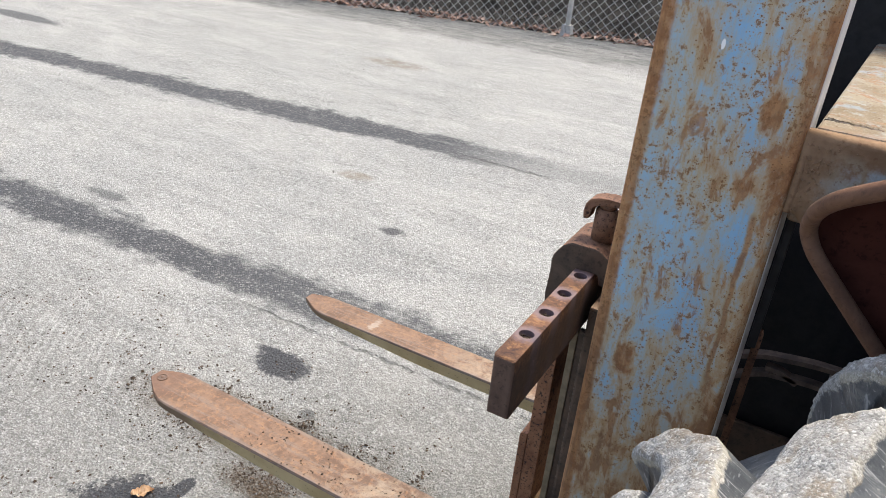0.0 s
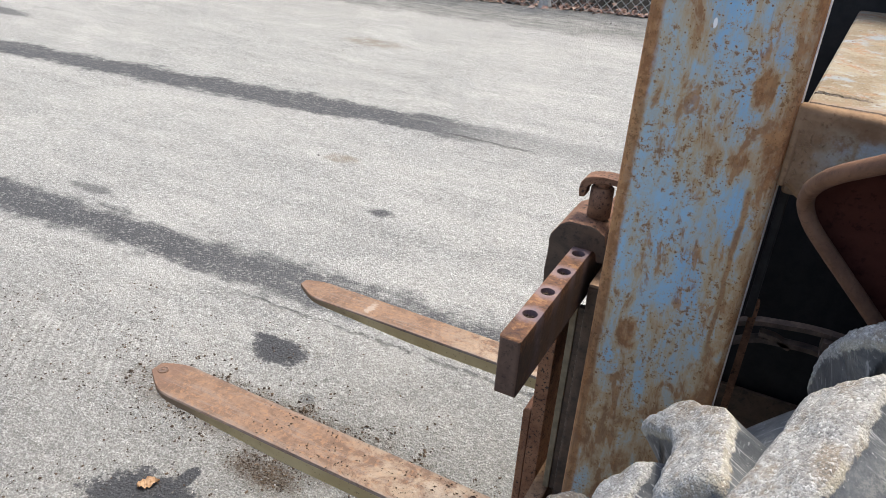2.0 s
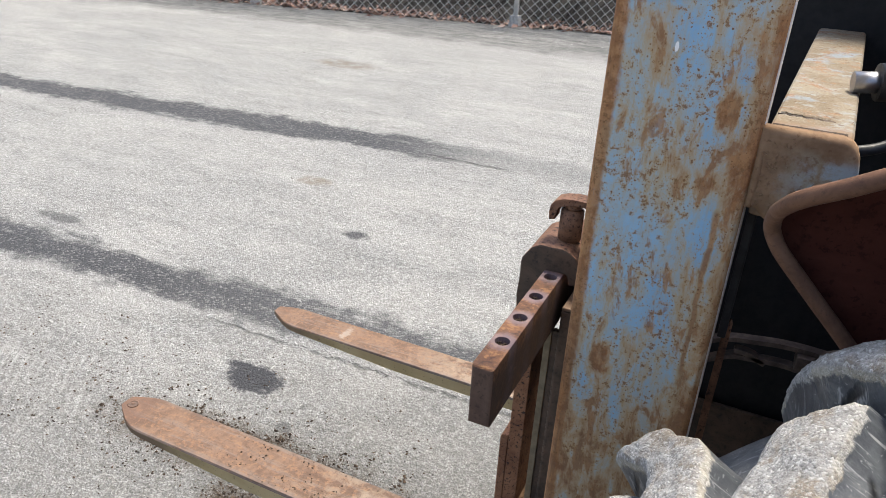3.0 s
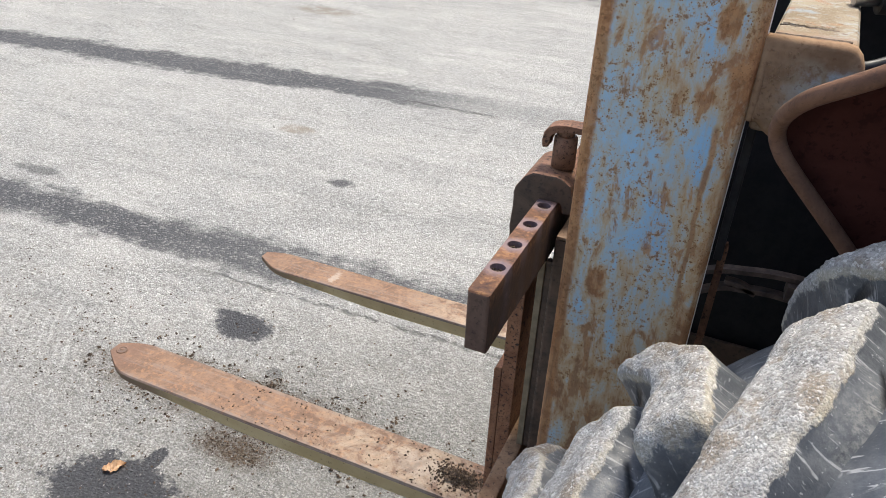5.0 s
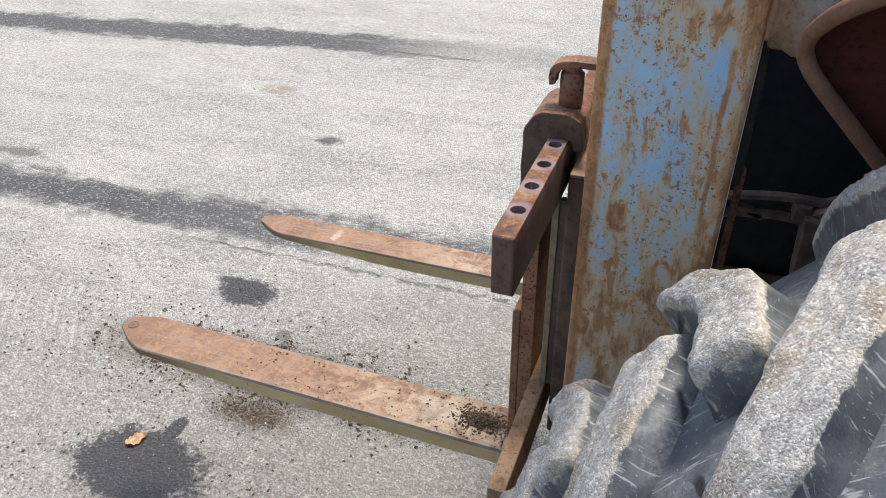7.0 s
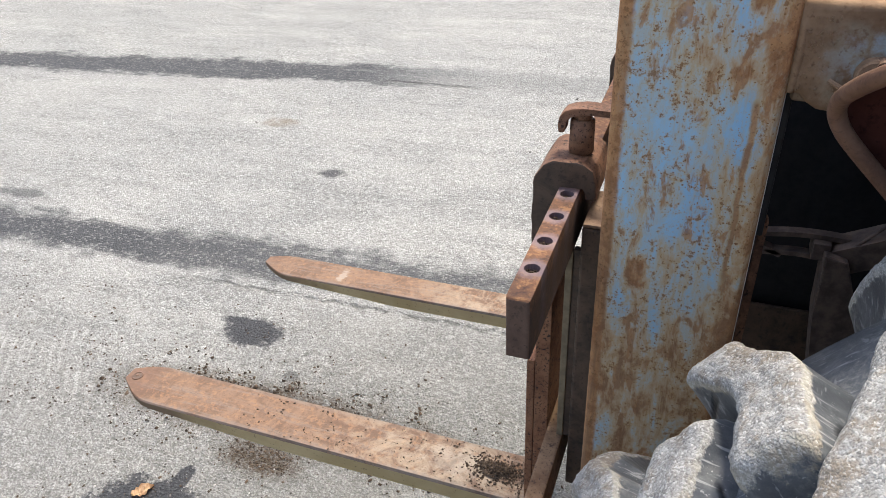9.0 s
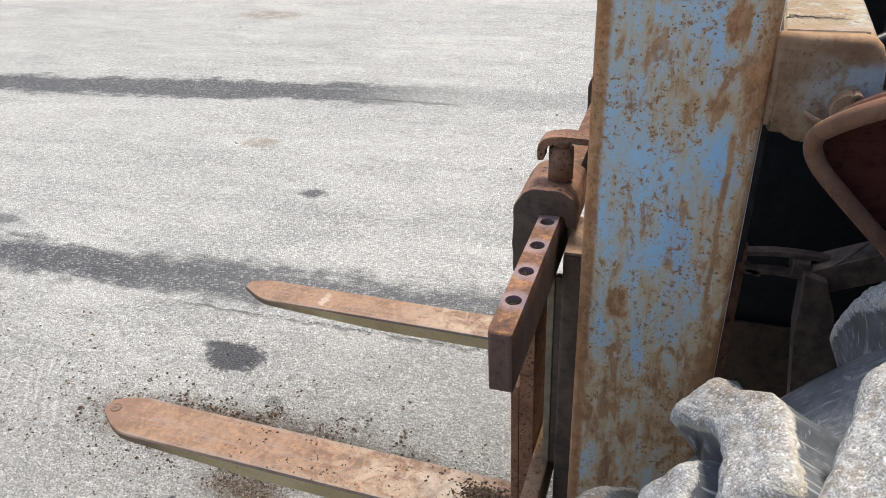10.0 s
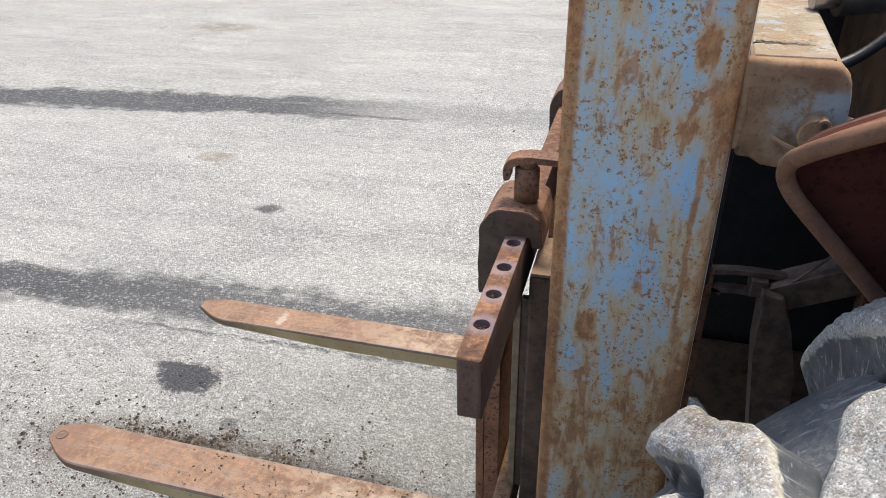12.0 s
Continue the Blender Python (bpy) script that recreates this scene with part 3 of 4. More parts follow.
def plate_material():
    n = Net("rusty_end_plate")
    x, y, z = n.xyz()
    a = n.noise(26, 5, 0.7)
    b = n.noise(110, 3, 0.7)
    col = n.mix(n.ramp(a, 0.35, 0.65), (0.180, 0.104, 0.054), (0.265, 0.165, 0.092))
    pale = n.noise(38, 4, 0.7)
    col = n.mix(n.math("MULTIPLY", n.math("MULTIPLY", n.ramp(x, 0.165, 0.20), n.ramp(z, 1.446, 1.432)), n.math("MULTIPLY", n.ramp(pale, 0.4, 0.6), 0.5)), col, (0.31, 0.28, 0.20))
    blue = n.math("MULTIPLY", n.ramp(n.math("ADD", x, n.math("MULTIPLY", n.math("SUBTRACT", a, 0.5), 0.10)), 0.180, 0.230), n.math("MULTIPLY", n.ramp(a, 0.36, 0.55), n.math("MULTIPLY", n.ramp(z, 1.372, 1.392), n.ramp(z, 1.438, 1.425))))
    col = n.mix(n.math("MULTIPLY", blue, 0.65), col, (0.29, 0.39, 0.44))
    col = n.mix(n.math("MULTIPLY", n.ramp(b, 0.57, 0.68), 0.55), col, (0.12, 0.058, 0.028))
    return n.done(col, 0.8, bump=b, strength=0.4, dist=0.0015)


PLATE = plate_material()
RED = rust_material("dark_red_paint", (0.046, 0.0135, 0.0095), (0.072, 0.022, 0.015), (0.018, 0.006, 0.005), 0.9, rough=0.9, pits=0.5, spec=0.08)
RED_LIP = rust_material("worn_red_edge", (0.090, 0.041, 0.023), (0.168, 0.084, 0.047), (0.045, 0.021, 0.014), 1.2, pits=0.3)
FORK_TOP = fork_top_material()
FORK_SIDE = fork_side_material()
LUG = rubber_material("dusty_lug_rubber", True)
RUBBER = rubber_material("tyre_rubber", False)
STEEL = plain_material("grey_rim_steel", (0.20, 0.19, 0.17), (0.30, 0.28, 0.25), 0.55)
CHROME = plain_material("chrome_rod", (0.30, 0.30, 0.31), (0.42, 0.42, 0.43), 0.3, metal=1.0, bump=0.03)
HOSE = plain_material("black_hose", (0.02, 0.021, 0.023), (0.04, 0.042, 0.045), 0.4)
GALV = plain_material("galvanised_wire", (0.46, 0.455, 0.44), (0.60, 0.59, 0.57), 0.55, 12, 0.0)
CONCRETE = plain_material("pale_concrete", (0.33, 0.31, 0.28), (0.45, 0.43, 0.39), 0.9, 40)
SOIL = bits_material("dark_soil_crumbs", (0.030, 0.021, 0.015), (0.060, 0.040, 0.026), (0.105, 0.073, 0.048))
PEBBLE = bits_material("grey_grit", (0.07, 0.065, 0.06), (0.20, 0.19, 0.18), (0.42, 0.41, 0.39))
LEAF = bits_material("dry_leaves", (0.13, 0.07, 0.055), (0.28, 0.17, 0.13), (0.44, 0.33, 0.27))
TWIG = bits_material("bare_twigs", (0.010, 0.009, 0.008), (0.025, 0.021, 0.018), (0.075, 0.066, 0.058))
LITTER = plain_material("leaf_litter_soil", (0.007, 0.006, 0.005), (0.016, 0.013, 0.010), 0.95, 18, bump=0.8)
PALE_LEAF = plain_material("pale_dry_leaf", (0.42, 0.25, 0.13), (0.62, 0.43, 0.27), 0.85, 60)
STICK = plain_material("pale_stick", (0.48, 0.40, 0.32), (0.6, 0.52, 0.44), 0.9)

# ---------------------------------------------------------------- mesh helpers


def part(name, bm, material, parent=None, label="", smooth=False):
    mesh = bpy.data.meshes.new(name)
    bmesh.ops.recalc_face_normals(bm, faces=bm.faces)
    bm.to_mesh(mesh)
    bm.free()
    for m in material if isinstance(material, (list, tuple)) else [material]:
        mesh.materials.append(m)
    if smooth:
        for p in mesh.polygons:
            p.use_smooth = len(p.vertices) < 5
    ob = new(name, mesh)
    ob.parent = parent
    return tagged(ob, label) if label else ob


def empty(name, label, category, group="", kind=""):
    return tagged(new(name), label, category, group, kind)


def add_box(bm, x0, x1, y0, y1, z0, z1, bevel=0.0, seg=2):
    m = Matrix.Translation(((x0 + x1) / 2, (y0 + y1) / 2, (z0 + z1) / 2)) @ Matrix.Diagonal((x1 - x0, y1 - y0, z1 - z0, 1))
    r = bmesh.ops.create_cube(bm, size=1, matrix=m)
    if bevel:
        es = list({e for v in r["verts"] for e in v.link_edges})
        bmesh.ops.bevel(bm, geom=es, offset=bevel, segments=seg, affect="EDGES", profile=0.6)
    return bm


def box(*a, **k):
    return add_box(bmesh.new(), *a, **k)


def prism(outline, y0, y1, bevel=0.0, seg=2):
    """An outline in x and z pushed from y0 to y1."""
    bm = bmesh.new()
    a = [bm.verts.new((x, y0, z)) for x, z in outline]
    b = [bm.verts.new((x, y1, z)) for x, z in outline]
    bm.faces.new(a)
    bm.faces.new(b[::-1])
    for i in range(len(a)):
        j = (i + 1) % len(a)
        bm.faces.new((a[j], a[i], b[i], b[j]))
    if bevel:
        bmesh.ops.bevel(bm, geom=list(bm.edges), offset=bevel, segments=seg, affect="EDGES", profile=0.6)
    return bm


def column(outline, z0, z1, steps=1):
    """An outline in x and y raised from z0 to z1."""
    bm = bmesh.new()
    rings = [[bm.verts.new((x, y, z0 + (z1 - z0) * k / steps)) for x, y in outline] for k in range(steps + 1)]
    bm.faces.new(rings[0][::-1])
    bm.faces.new(rings[-1])
    for a, b in zip(rings, rings[1:]):
        for i in range(len(a)):
            j = (i + 1) % len(a)
            bm.faces.new((a[i], a[j], b[j], b[i]))
    return bm


def add_tube(bm, points, r, sides=8, r1=None):
    """A round bar through points, its radius going from r to r1."""
    pts = [Vector(p) for p in points]
    r1 = r if r1 is None else r1
    rings, last = [], None
    for i, p in enumerate(pts):
        d = (pts[min(i + 1, len(pts) - 1)] - pts[max(i - 1, 0)]).normalized()
        u = d.orthogonal().normalized() if last is None else (last - d * last.dot(d)).normalized()
        last = u
        w = d.cross(u)
        q = r + (r1 - r) * i / max(1, len(pts) - 1)
        rings.append([bm.verts.new(p + (u * math.cos(k * math.tau / sides) + w * math.sin(k * math.tau / sides)) * q) for k in range(sides)])
    for a, b in zip(rings, rings[1:]):
        for k in range(sides):
            bm.faces.new((a[k], a[(k + 1) % sides], b[(k + 1) % sides], b[k]))
    bm.faces.new(rings[0][::-1])
    bm.faces.new(rings[-1])
    return bm


def tube(points, r, sides=8, r1=None):
    return add_tube(bmesh.new(), points, r, sides, r1)


def curve_points(ctrl, n=24):
    """A smooth line through control points."""
    c = [Vector(p) for p in ctrl]
    c = [c[0] * 2 - c[1]] + c + [c[-1] * 2 - c[-2]]
    out = []
    for i in range(1, len(c) - 2):
        for k in range(n // (len(c) - 3)):
            t = k / (n // (len(c) - 3))
            a, b, d, e = c[i - 1], c[i], c[i + 1], c[i + 2]
            out.append(0.5 * ((2 * b) + (d - a) * t + (2 * a - 5 * b + 4 * d - e) * t * t + (3 * b - a - 3 * d + e) * t ** 3))
    return out + [c[-2]]


def joined(name, verts, faces, material, kind="", label="", category="", parent=None):
    mesh = bpy.data.meshes.new(name)
    mesh.from_pydata(verts, [], faces)
    mesh.materials.append(material)
    ob = new(name, mesh)
    ob.parent = parent
    return tagged(ob, label, category, "", kind)


# ---------------------------------------------------------------- setting
def ground():
    bm = bmesh.new()
    bmesh.ops.create_grid(bm, x_segments=2, y_segments=2, size=400)
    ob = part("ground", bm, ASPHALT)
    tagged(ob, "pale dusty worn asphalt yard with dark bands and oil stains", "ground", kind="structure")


ground()

# ---------------------------------------------------------------- the forklift
LIFT = empty("forklift", "old blue rough-terrain forklift, rusty and dusty, parked on asphalt", "forklift")


def mast_rail(y0, sign, name, label, mat):
    """A channel of plate, its web outward at y0, flanges inward."""
    w, d, th, r = 0.185, 0.105, 0.013, 0.010
    x0, x1 = -0.031, -0.031 + w
    out = []
    for cx, cy, a0 in ((x0 + r, r, 180), (x1 - r, r, 270)):
        for k in range(5):
            a = radians(a0 + 90 * k / 4)
            out.append((cx + r * math.cos(a), cy + r * math.sin(a)))
    out += [(x1, th), (x0 + th, th), (x0 + th, d), (x0, d)]
    bm = column([(x, y0 + sign * y) for x, y in out], 0.16, 3.3, 1)
    return part(name, bm, mat, LIFT, label)


rail = mast_rail(0.674, 1, "mast_rail", "faded blue paint flaking to brown rust", BLUE)
# far rail coloured black to put the shade behind the mast into it
mast_rail(1.60, -1, "mast_rail", "far mast rail, black standing in for its shade", BLACK)


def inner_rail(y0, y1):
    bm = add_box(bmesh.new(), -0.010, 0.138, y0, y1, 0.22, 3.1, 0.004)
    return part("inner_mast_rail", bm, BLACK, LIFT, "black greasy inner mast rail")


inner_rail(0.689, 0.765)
# near-white colour carries the sun's glare along the bare flange
part("rear_flange", box(0.1415, 0.1553, 0.6875, 0.930, 0.20, 3.25, 0.0015), SUNLIT_EDGE, rail, "bare metal rear flange, sun glare painted on as pale colour")
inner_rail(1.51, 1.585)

# cross member between the rails, behind them, with an end plate
cm = part("cross_member", box(0.1565, 0.244, 0.694, 1.60, 1.352, 1.457, 0.008, 3), TAN, LIFT, "rusty tan box beam with scuffed blue paint")
for v in cm.data.vertices:
    v.co.x += 0.055 * (v.co.y - 0.694)
plate = [(0.150, 1.366), (0.164, 1.364), (0.172, 1.356), (0.184, 1.349), (0.203, 1.347), (0.247, 1.350), (0.254, 1.358), (0.2575, 1.405), (0.2565, 1.422), (0.2535, 1.439), (0.249, 1.449), (0.242, 1.4555), (0.232, 1.458), (0.150, 1.458)]
bm = prism(plate, 0.682, 0.6995, 0.0)
bm.normal_update()
bmesh.ops.bevel(bm, geom=[e for e in bm.edges if max(v.co.y for v in e.verts) < 0.683], offset=0.0078, segments=5, affect="EDGES", profile=0.5)
part("end_plate", bm, PLATE, cm, "rusty end plate with a rounded edge", True)
part("weld_seam", tube([(0.160 + 0.0085 * k, 0.7010, 1.4575 + 0.0006 * noise.noise(Vector((k * 0.7, 0, 0)))) for k in range(10)], 0.0018, 6), GREASE, cm)
# weld beads and spatter along the joint
bm = bmesh.new()
rnd = random.Random(5)
for k in range(120):
    p = Vector((0.158 + abs(rnd.gauss(0.004, 0.016)), 0.6815, 1.37 + rnd.random() * 0.075))
    bmesh.ops.create_icosphere(bm, subdivisions=1, radius=rnd.uniform(0.0006, 0.0014), matrix=Matrix.Translation(p))
part("weld_spatter", bm, PLATE, cm)
part("weld_bead", tube(curve_points([(0.1555, 0.686, 1.366), (0.157, 0.685, 1.40), (0.156, 0.686, 1.43), (0.158, 0.692, 1.457)]), 0.0045, 10), PLATE, cm, smooth=True)
bead = [(0.163 + 0.062 * k / 24, 0.757 + 0.006 * noise.noise(Vector((k * 0.45, 2, 0))) - 0.0002 * k, 1.4562) for k in range(25)]
part("lifted_paint_crack", tube(bead, 0.0018, 5), GREASE, cm)
flake = [(x, y + 0.0032 + 0.001 * noise.noise(Vector((x * 90, 5, 0))), z + 0.0012) for x, y, z in bead[1:-2]]
part("lifted_paint_flake", tube(flake, 0.0024, 5), TAN, cm)

# round stub with its lock bolt
bm = tube([(0.2275, 0.686, 1.391), (0.2275, 0.671, 1.391), (0.2275, 0.669, 1.391)], 0.0172, 40)
for v in bm.verts:
    if v.co.y < 0.670:
        v.co.x, v.co.z = 0.2275 + (v.co.x - 0.2275) * 0.88, 1.391 + (v.co.z - 1.391) * 0.88
stub = part("pivot_pin", bm, RUST_TAN, cm, "rusty tan pivot pin end")
bm = tube([(0.2325, 0.670, 1.383), (0.2325, 0.667, 1.383)], 0.009, 24)
part("pin_boss", bm, RUST_TAN, stub)
bm = tube([(0.2325, 0.680, 1.4045), (0.2325, 0.664, 1.4035)], 0.0056, 18)
bolt = part("lock_bolt", bm, RUST_DUSTY, stub, "rusty lock bolt")
part("socket", tube([(0.2325, 0.6645, 1.4035), (0.2325, 0.6632, 1.4034)], 0.0032, 6), GREASE, bolt)
part("bent_rod", tube([(0.188, 0.676, 1.384), (0.200, 0.672, 1.379), (0.218, 0.672, 1.372)], 0.0025, 8), RUST_TAN, cm)

# ---- hydraulics beside the cross member
part("tilt_cylinder", tube([(0.275, 0.93, 1.462), (0.62, 1.0, 1.49)], 0.024, 20), HOSE, LIFT, "dark grey hydraulic cylinder", True)
part("cylinder_rod", tube([(0.246, 0.925, 1.459), (0.290, 0.933, 1.463)], 0.014, 16), CHROME, LIFT, "bright chrome rod", True)
part("hydraulic_hose", tube(curve_points([(0.25, 0.93, 1.365), (0.30, 0.95, 1.372), (0.35, 0.97, 1.40), (0.42, 1.0, 1.47), (0.5, 1.0, 1.56)], 24), 0.0078, 12), HOSE, LIFT, "black rubber hose", True)
part("tie_rod", tube([(0.245, 0.90, 1.335), (0.40, 0.96, 1.275)], 0.009, 10), TAN, LIFT, "tan steel rod")

# the mast, its cross member, the fender and the hydraulics stand as one group
SEAT = Matrix.Translation((0.0371, 0.010, 0.131)) @ Matrix.Diagonal((0.9216, 0.950, 0.961, 1))
for piece in LIFT.children:
    piece.matrix_basis = SEAT
cm.matrix_basis = Matrix.Translation((0.002, -0.005, -0.0105)) @ SEAT

# ---- inner fender panel: a bent sheet with a rolled edge
back = curve_points([(0.70, 0.537, 1.640), (0.45, 0.537, 1.578), (0.33, 0.537, 1.543), (0.285, 0.537, 1.5265), (0.2587, 0.537, 1.5150), (0.2300, 0.537, 1.4990), (0.2165, 0.537, 1.4850), (0.2090, 0.537, 1.4740), (0.2085, 0.537, 1.4620), (0.2150, 0.537, 1.4500), (0.2275, 0.537, 1.4350), (0.2605, 0.537, 1.4010), (0.3070, 0.537, 1.3535), (0.45, 0.537, 1.2025), (0.62, 0.537, 1.0275)], 98)
lip = curve_points([(0.62, 0.360, 1.740), (0.42, 0.395, 1.640), (0.31, 0.418, 1.5820), (0.272, 0.424, 1.5610), (0.2476, 0.430, 1.5450), (0.2210, 0.448, 1.5240), (0.2100, 0.478, 1.5030), (0.2063, 0.510, 1.4820), (0.2075, 0.521, 1.4660), (0.2145, 0.521, 1.4525), (0.2270, 0.521, 1.4378), (0.2605, 0.522, 1.4035), (0.3070, 0.523, 1.3560), (0.45, 0.526, 1.205), (0.62, 0.530, 1.03)], 98)
bm = prism([(p.x, p.z) for p in back] + [(0.95, 0.93), (1.5, 0.93), (1.5, 1.67), (0.95, 1.67)], 0.535, 0.540)
edge = [[bm.verts.new(p + (q - p) * k / 3) for k in range(4)] for p, q in zip(lip, back)]
for a, b in zip(edge, edge[1:]):
    for k in range(3):
        bm.faces.new((a[k], a[k + 1], b[k + 1], b[k])).material_index = 1 if k < 2 else 0
fender = part("fender_panel", bm, [RED, RED_LIP], LIFT, "dark red inner fender sheet with a worn rolled edge")
part("rolled_edge", tube(lip, 0.0074, 12), RED_LIP, fender, "worn rounded edge", True)
seam = [q + 0.006 * Vector((-(b - a).z, -0.6, (b - a).x)).normalized() for a, q, b in zip(back, back[1:], back[2:])]
part("seam", tube(seam, 0.0030, 8), GREASE, fender, "dark seam inside the rolled edge", True)

# ---- link and guide strip behind the mast
part("hanging_link", prism([(0.1890, 0.86), (0.1895, 1.10), (0.1905, 1.232), (0.1975, 1.240), (0.2000, 1.232), (0.1995, 1.10), (0.1990, 0.86)], 0.750, 0.760, 0.0015, 1), RUST, LIFT, "rusty flat link bar behind the mast")
part("link_guide", box(0.1845, 0.1950, 0.745, 0.765, 1.215, 1.405, 0.002), HOSE, LIFT, "black glossy guide strip")

# ---- carriage with its two bars
BAR_X0, BAR_X1 = -0.0773, -0.0476
carriage = part("carriage_plate", box(-0.0355, 0.06, 0.790, 0.90, 0.62, 1.163, 0.004), GREASE, LIFT, "dark greasy carriage side plate")
part("carriage_plate", box(-0.0355, 0.06, 1.30, 1.41, 0.62, 1.163, 0.004), GREASE, LIFT, "dark greasy carriage side plate")
part("cap", box(-0.0345, 0.058, 0.791, 0.899, 1.1635, 1.169, 0.002), RUST_DUSTY, carriage, "rusty tan top edge")
part("stiffener", box(-0.0580, -0.0472, 0.800, 0.815, 0.727, 1.116, 0.0015), OLIVE, carriage, "pale olive steel web")
part("backing_web", box(-0.0470, -0.0362, 0.803, 0.815, 0.727, 1.116, 0.001), GREASE, carriage, "dark greasy steel web")


def holed_bar(x0, x1, y0, y1, z0, z1, holes, r):
    """A bar along y with round holes sunk in its top."""
    bm = bmesh.new()
    seg = 16
    cx = (x0 + x1) / 2
    head = y0 + 0.025
    edges = [head] + [(a + b) / 2 for a, b in zip(holes, holes[1:])] + [holes[-1] + 0.05]
    top = {}

    def v(x, y, z):
        key = (round(x, 5), round(y, 5), round(z, 5))
        if key not in top:
            top[key] = bm.verts.new((x, y, z))
        return top[key]

    for h, a, b in zip(holes, edges, edges[1:]):
        ring = [v(cx + r * math.cos(k * math.tau / seg), h + r * math.sin(k * math.tau / seg), z1) for k in range(seg)]
        deep = [v(cx + r * 0.94 * math.cos(k * math.tau / seg), h + r * 0.94 * math.sin(k * math.tau / seg), z1 - 0.013) for k in range(seg)]
        rim = []
        for k in range(seg):
            c, s = math.cos(k * math.tau / seg), math.sin(k * math.tau / seg)
            m = max(abs(c), abs(s))
            rim.append(v(cx + c / m * (x1 - x0) / 2, (h + s / m * (b - h)) if s > 0 else (h + s / m * (h - a)), z1))
        for k in range(seg):
            j = (k + 1) % seg
            bm.faces.new((ring[k], ring[j], rim[j], rim[k]))
            bm.faces.new((deep[k], deep[j], ring[j], ring[k]))
        bm.faces.new(deep)
    add_box(bm, x0, x1, edges[-1], y1, z0, z1)
    for x, n in ((x0, -1), (x1, 1)):
        bm.faces.new([bm.verts.new(p) for p in ((x, head, z1), (x, edges[-1], z1), (x, edges[-1], z0), (x, head, z0))])
    bm.faces.new([bm.verts.new(p) for p in ((x0, head, z0), (x1, head, z0), (x1, edges[-1], z0), (x0, edges[-1], z0))])
    bmesh.ops.remove_doubles(bm, verts=bm.verts, dist=0.0004)
    old = set(bm.verts)
    add_box(bm, x0, x1, y0, head, z0, z1)
    es = [e for e in bm.edges if not (set(e.verts) & old) and max(q.co.y for q in e.verts) < y0 + 1e-5]
    bmesh.ops.bevel(bm, geom=es, offset=0.0045, segments=3, affect="EDGES", profile=0.5)
    bm.normal_update()
    for f in bm.faces:
        if abs(f.normal.z) < 0.5 and f.calc_center_median().y < y0 + 0.003:
            f.material_index = 1
    return bm


upper_bar = part("upper_carriage_bar", holed_bar(BAR_X0, BAR_X1, 0.5415, 1.72, 1.117, 1.206, list(LATCH_HOLES), 0.0103), [RUST_BAR, DARK_RUST], LIFT, "orange-brown rusty flat bar with latch holes")
bm = bmesh.new()
for h in LATCH_HOLES:
    for k in range(60):
        a, q = rnd.random() * math.tau, rnd.random() ** 0.5 * 0.0088
        bmesh.ops.create_icosphere(bm, subdivisions=1, radius=rnd.uniform(0.0006, 0.0016), matrix=Matrix.Translation((-0.0625 + q * math.cos(a), h + q * math.sin(a), 1.1945 + rnd.random() * 0.006)))
tagged(part("hole_dirt", bm, SOIL, upper_bar), kind="stuff")
lower_bar = part("lower_carriage_bar", box(BAR_X0, BAR_X1, 0.548, 1.72, 0.635, 0.725, 0.004), RUST_LOW, LIFT, "rust-brown lower bar with specks of blue paint")
part("blue_speck", box(-0.068, -0.058, 0.625, 0.640, 0.7245, 0.7256, 0.0003, 1), BLUE, lower_bar)


def hanger(y0, y1, heel, dx=0.0):
    """The hook of a fork over the upper bar, with the shank that drops from it to the blade."""
    out = [(-0.118, 1.10), (-0.1185, 1.15), (-0.118, 1.207), (-0.115, 1.219), (-0.103, 1.2375), (-0.091, 1.245), (-0.055, 1.247), (-0.043, 1.244), (-0.031, 1.235), (-0.0245, 1.213), (-0.0242, 1.188), (-0.0395, 1.188), (-0.041, 1.2085), (-0.0795, 1.2085), (-0.0795, 1.10)]
    bm = prism([(x + dx, z) for x, z in out], y0, y1, 0.003)
    bmesh.ops.subdivide_edges(bm, edges=[e for e in bm.edges if e.calc_length() > 0.03], cuts=4, use_grid_fill=True)
    for v in bm.verts:
        v.co += Vector((1, 0.5, 1)) * 0.0016 * noise.noise(v.co * 40)
    bm.normal_update()
    for f in bm.faces:
        f.material_index = 1 if abs(f.normal.y) > 0.6 and f.calc_center_median().y < y0 + 0.01 else 0
    hang = part("fork_hanger", bm, [RUST, GREASE], LIFT, "brown rusted hook over the bar, greasy at its end")
    part("hanger_shank", prism([(-0.1045 + dx, heel), (-0.1045 + dx, 1.10), (-0.0795 + dx / 2, 1.10), (-0.0795 + dx / 2, heel)], y0 - 0.004, y1, 0.0015), RUST_PIT, hang, "pitted orange-brown shank")
    part("wear_plate", prism([(x + dx, z) for x, z in ((-0.1195, heel), (-0.1195, 0.862), (-0.116, 0.868), (-0.1055, 0.868), (-0.1055, heel))], y0 - 0.004, y1, 0.0015), RUST_PIT, hang, "pitted rusty front plate of the shank")
    return hang


hook = hanger(0.825, 0.932, 0.462)
hanger(1.388, 1.490, 0.452, 0.021)
bm = bmesh.new()
bmesh.ops.create_cone(bm, cap_ends=True, segments=24, radius1=0.0182, radius2=0.0176, depth=0.052, matrix=Matrix.Translation((-0.057, 0.868, 1.2715)))
bmesh.ops.bevel(bm, geom=[e for e in bm.edges if abs(e.verts[0].co.z - e.verts[1].co.z) < 1e-4], offset=0.0025, segments=2, affect="EDGES")
pin = part("latch_pin", bm, RUST, hook, "rusty round latch pin", True)
bm = bmesh.new()
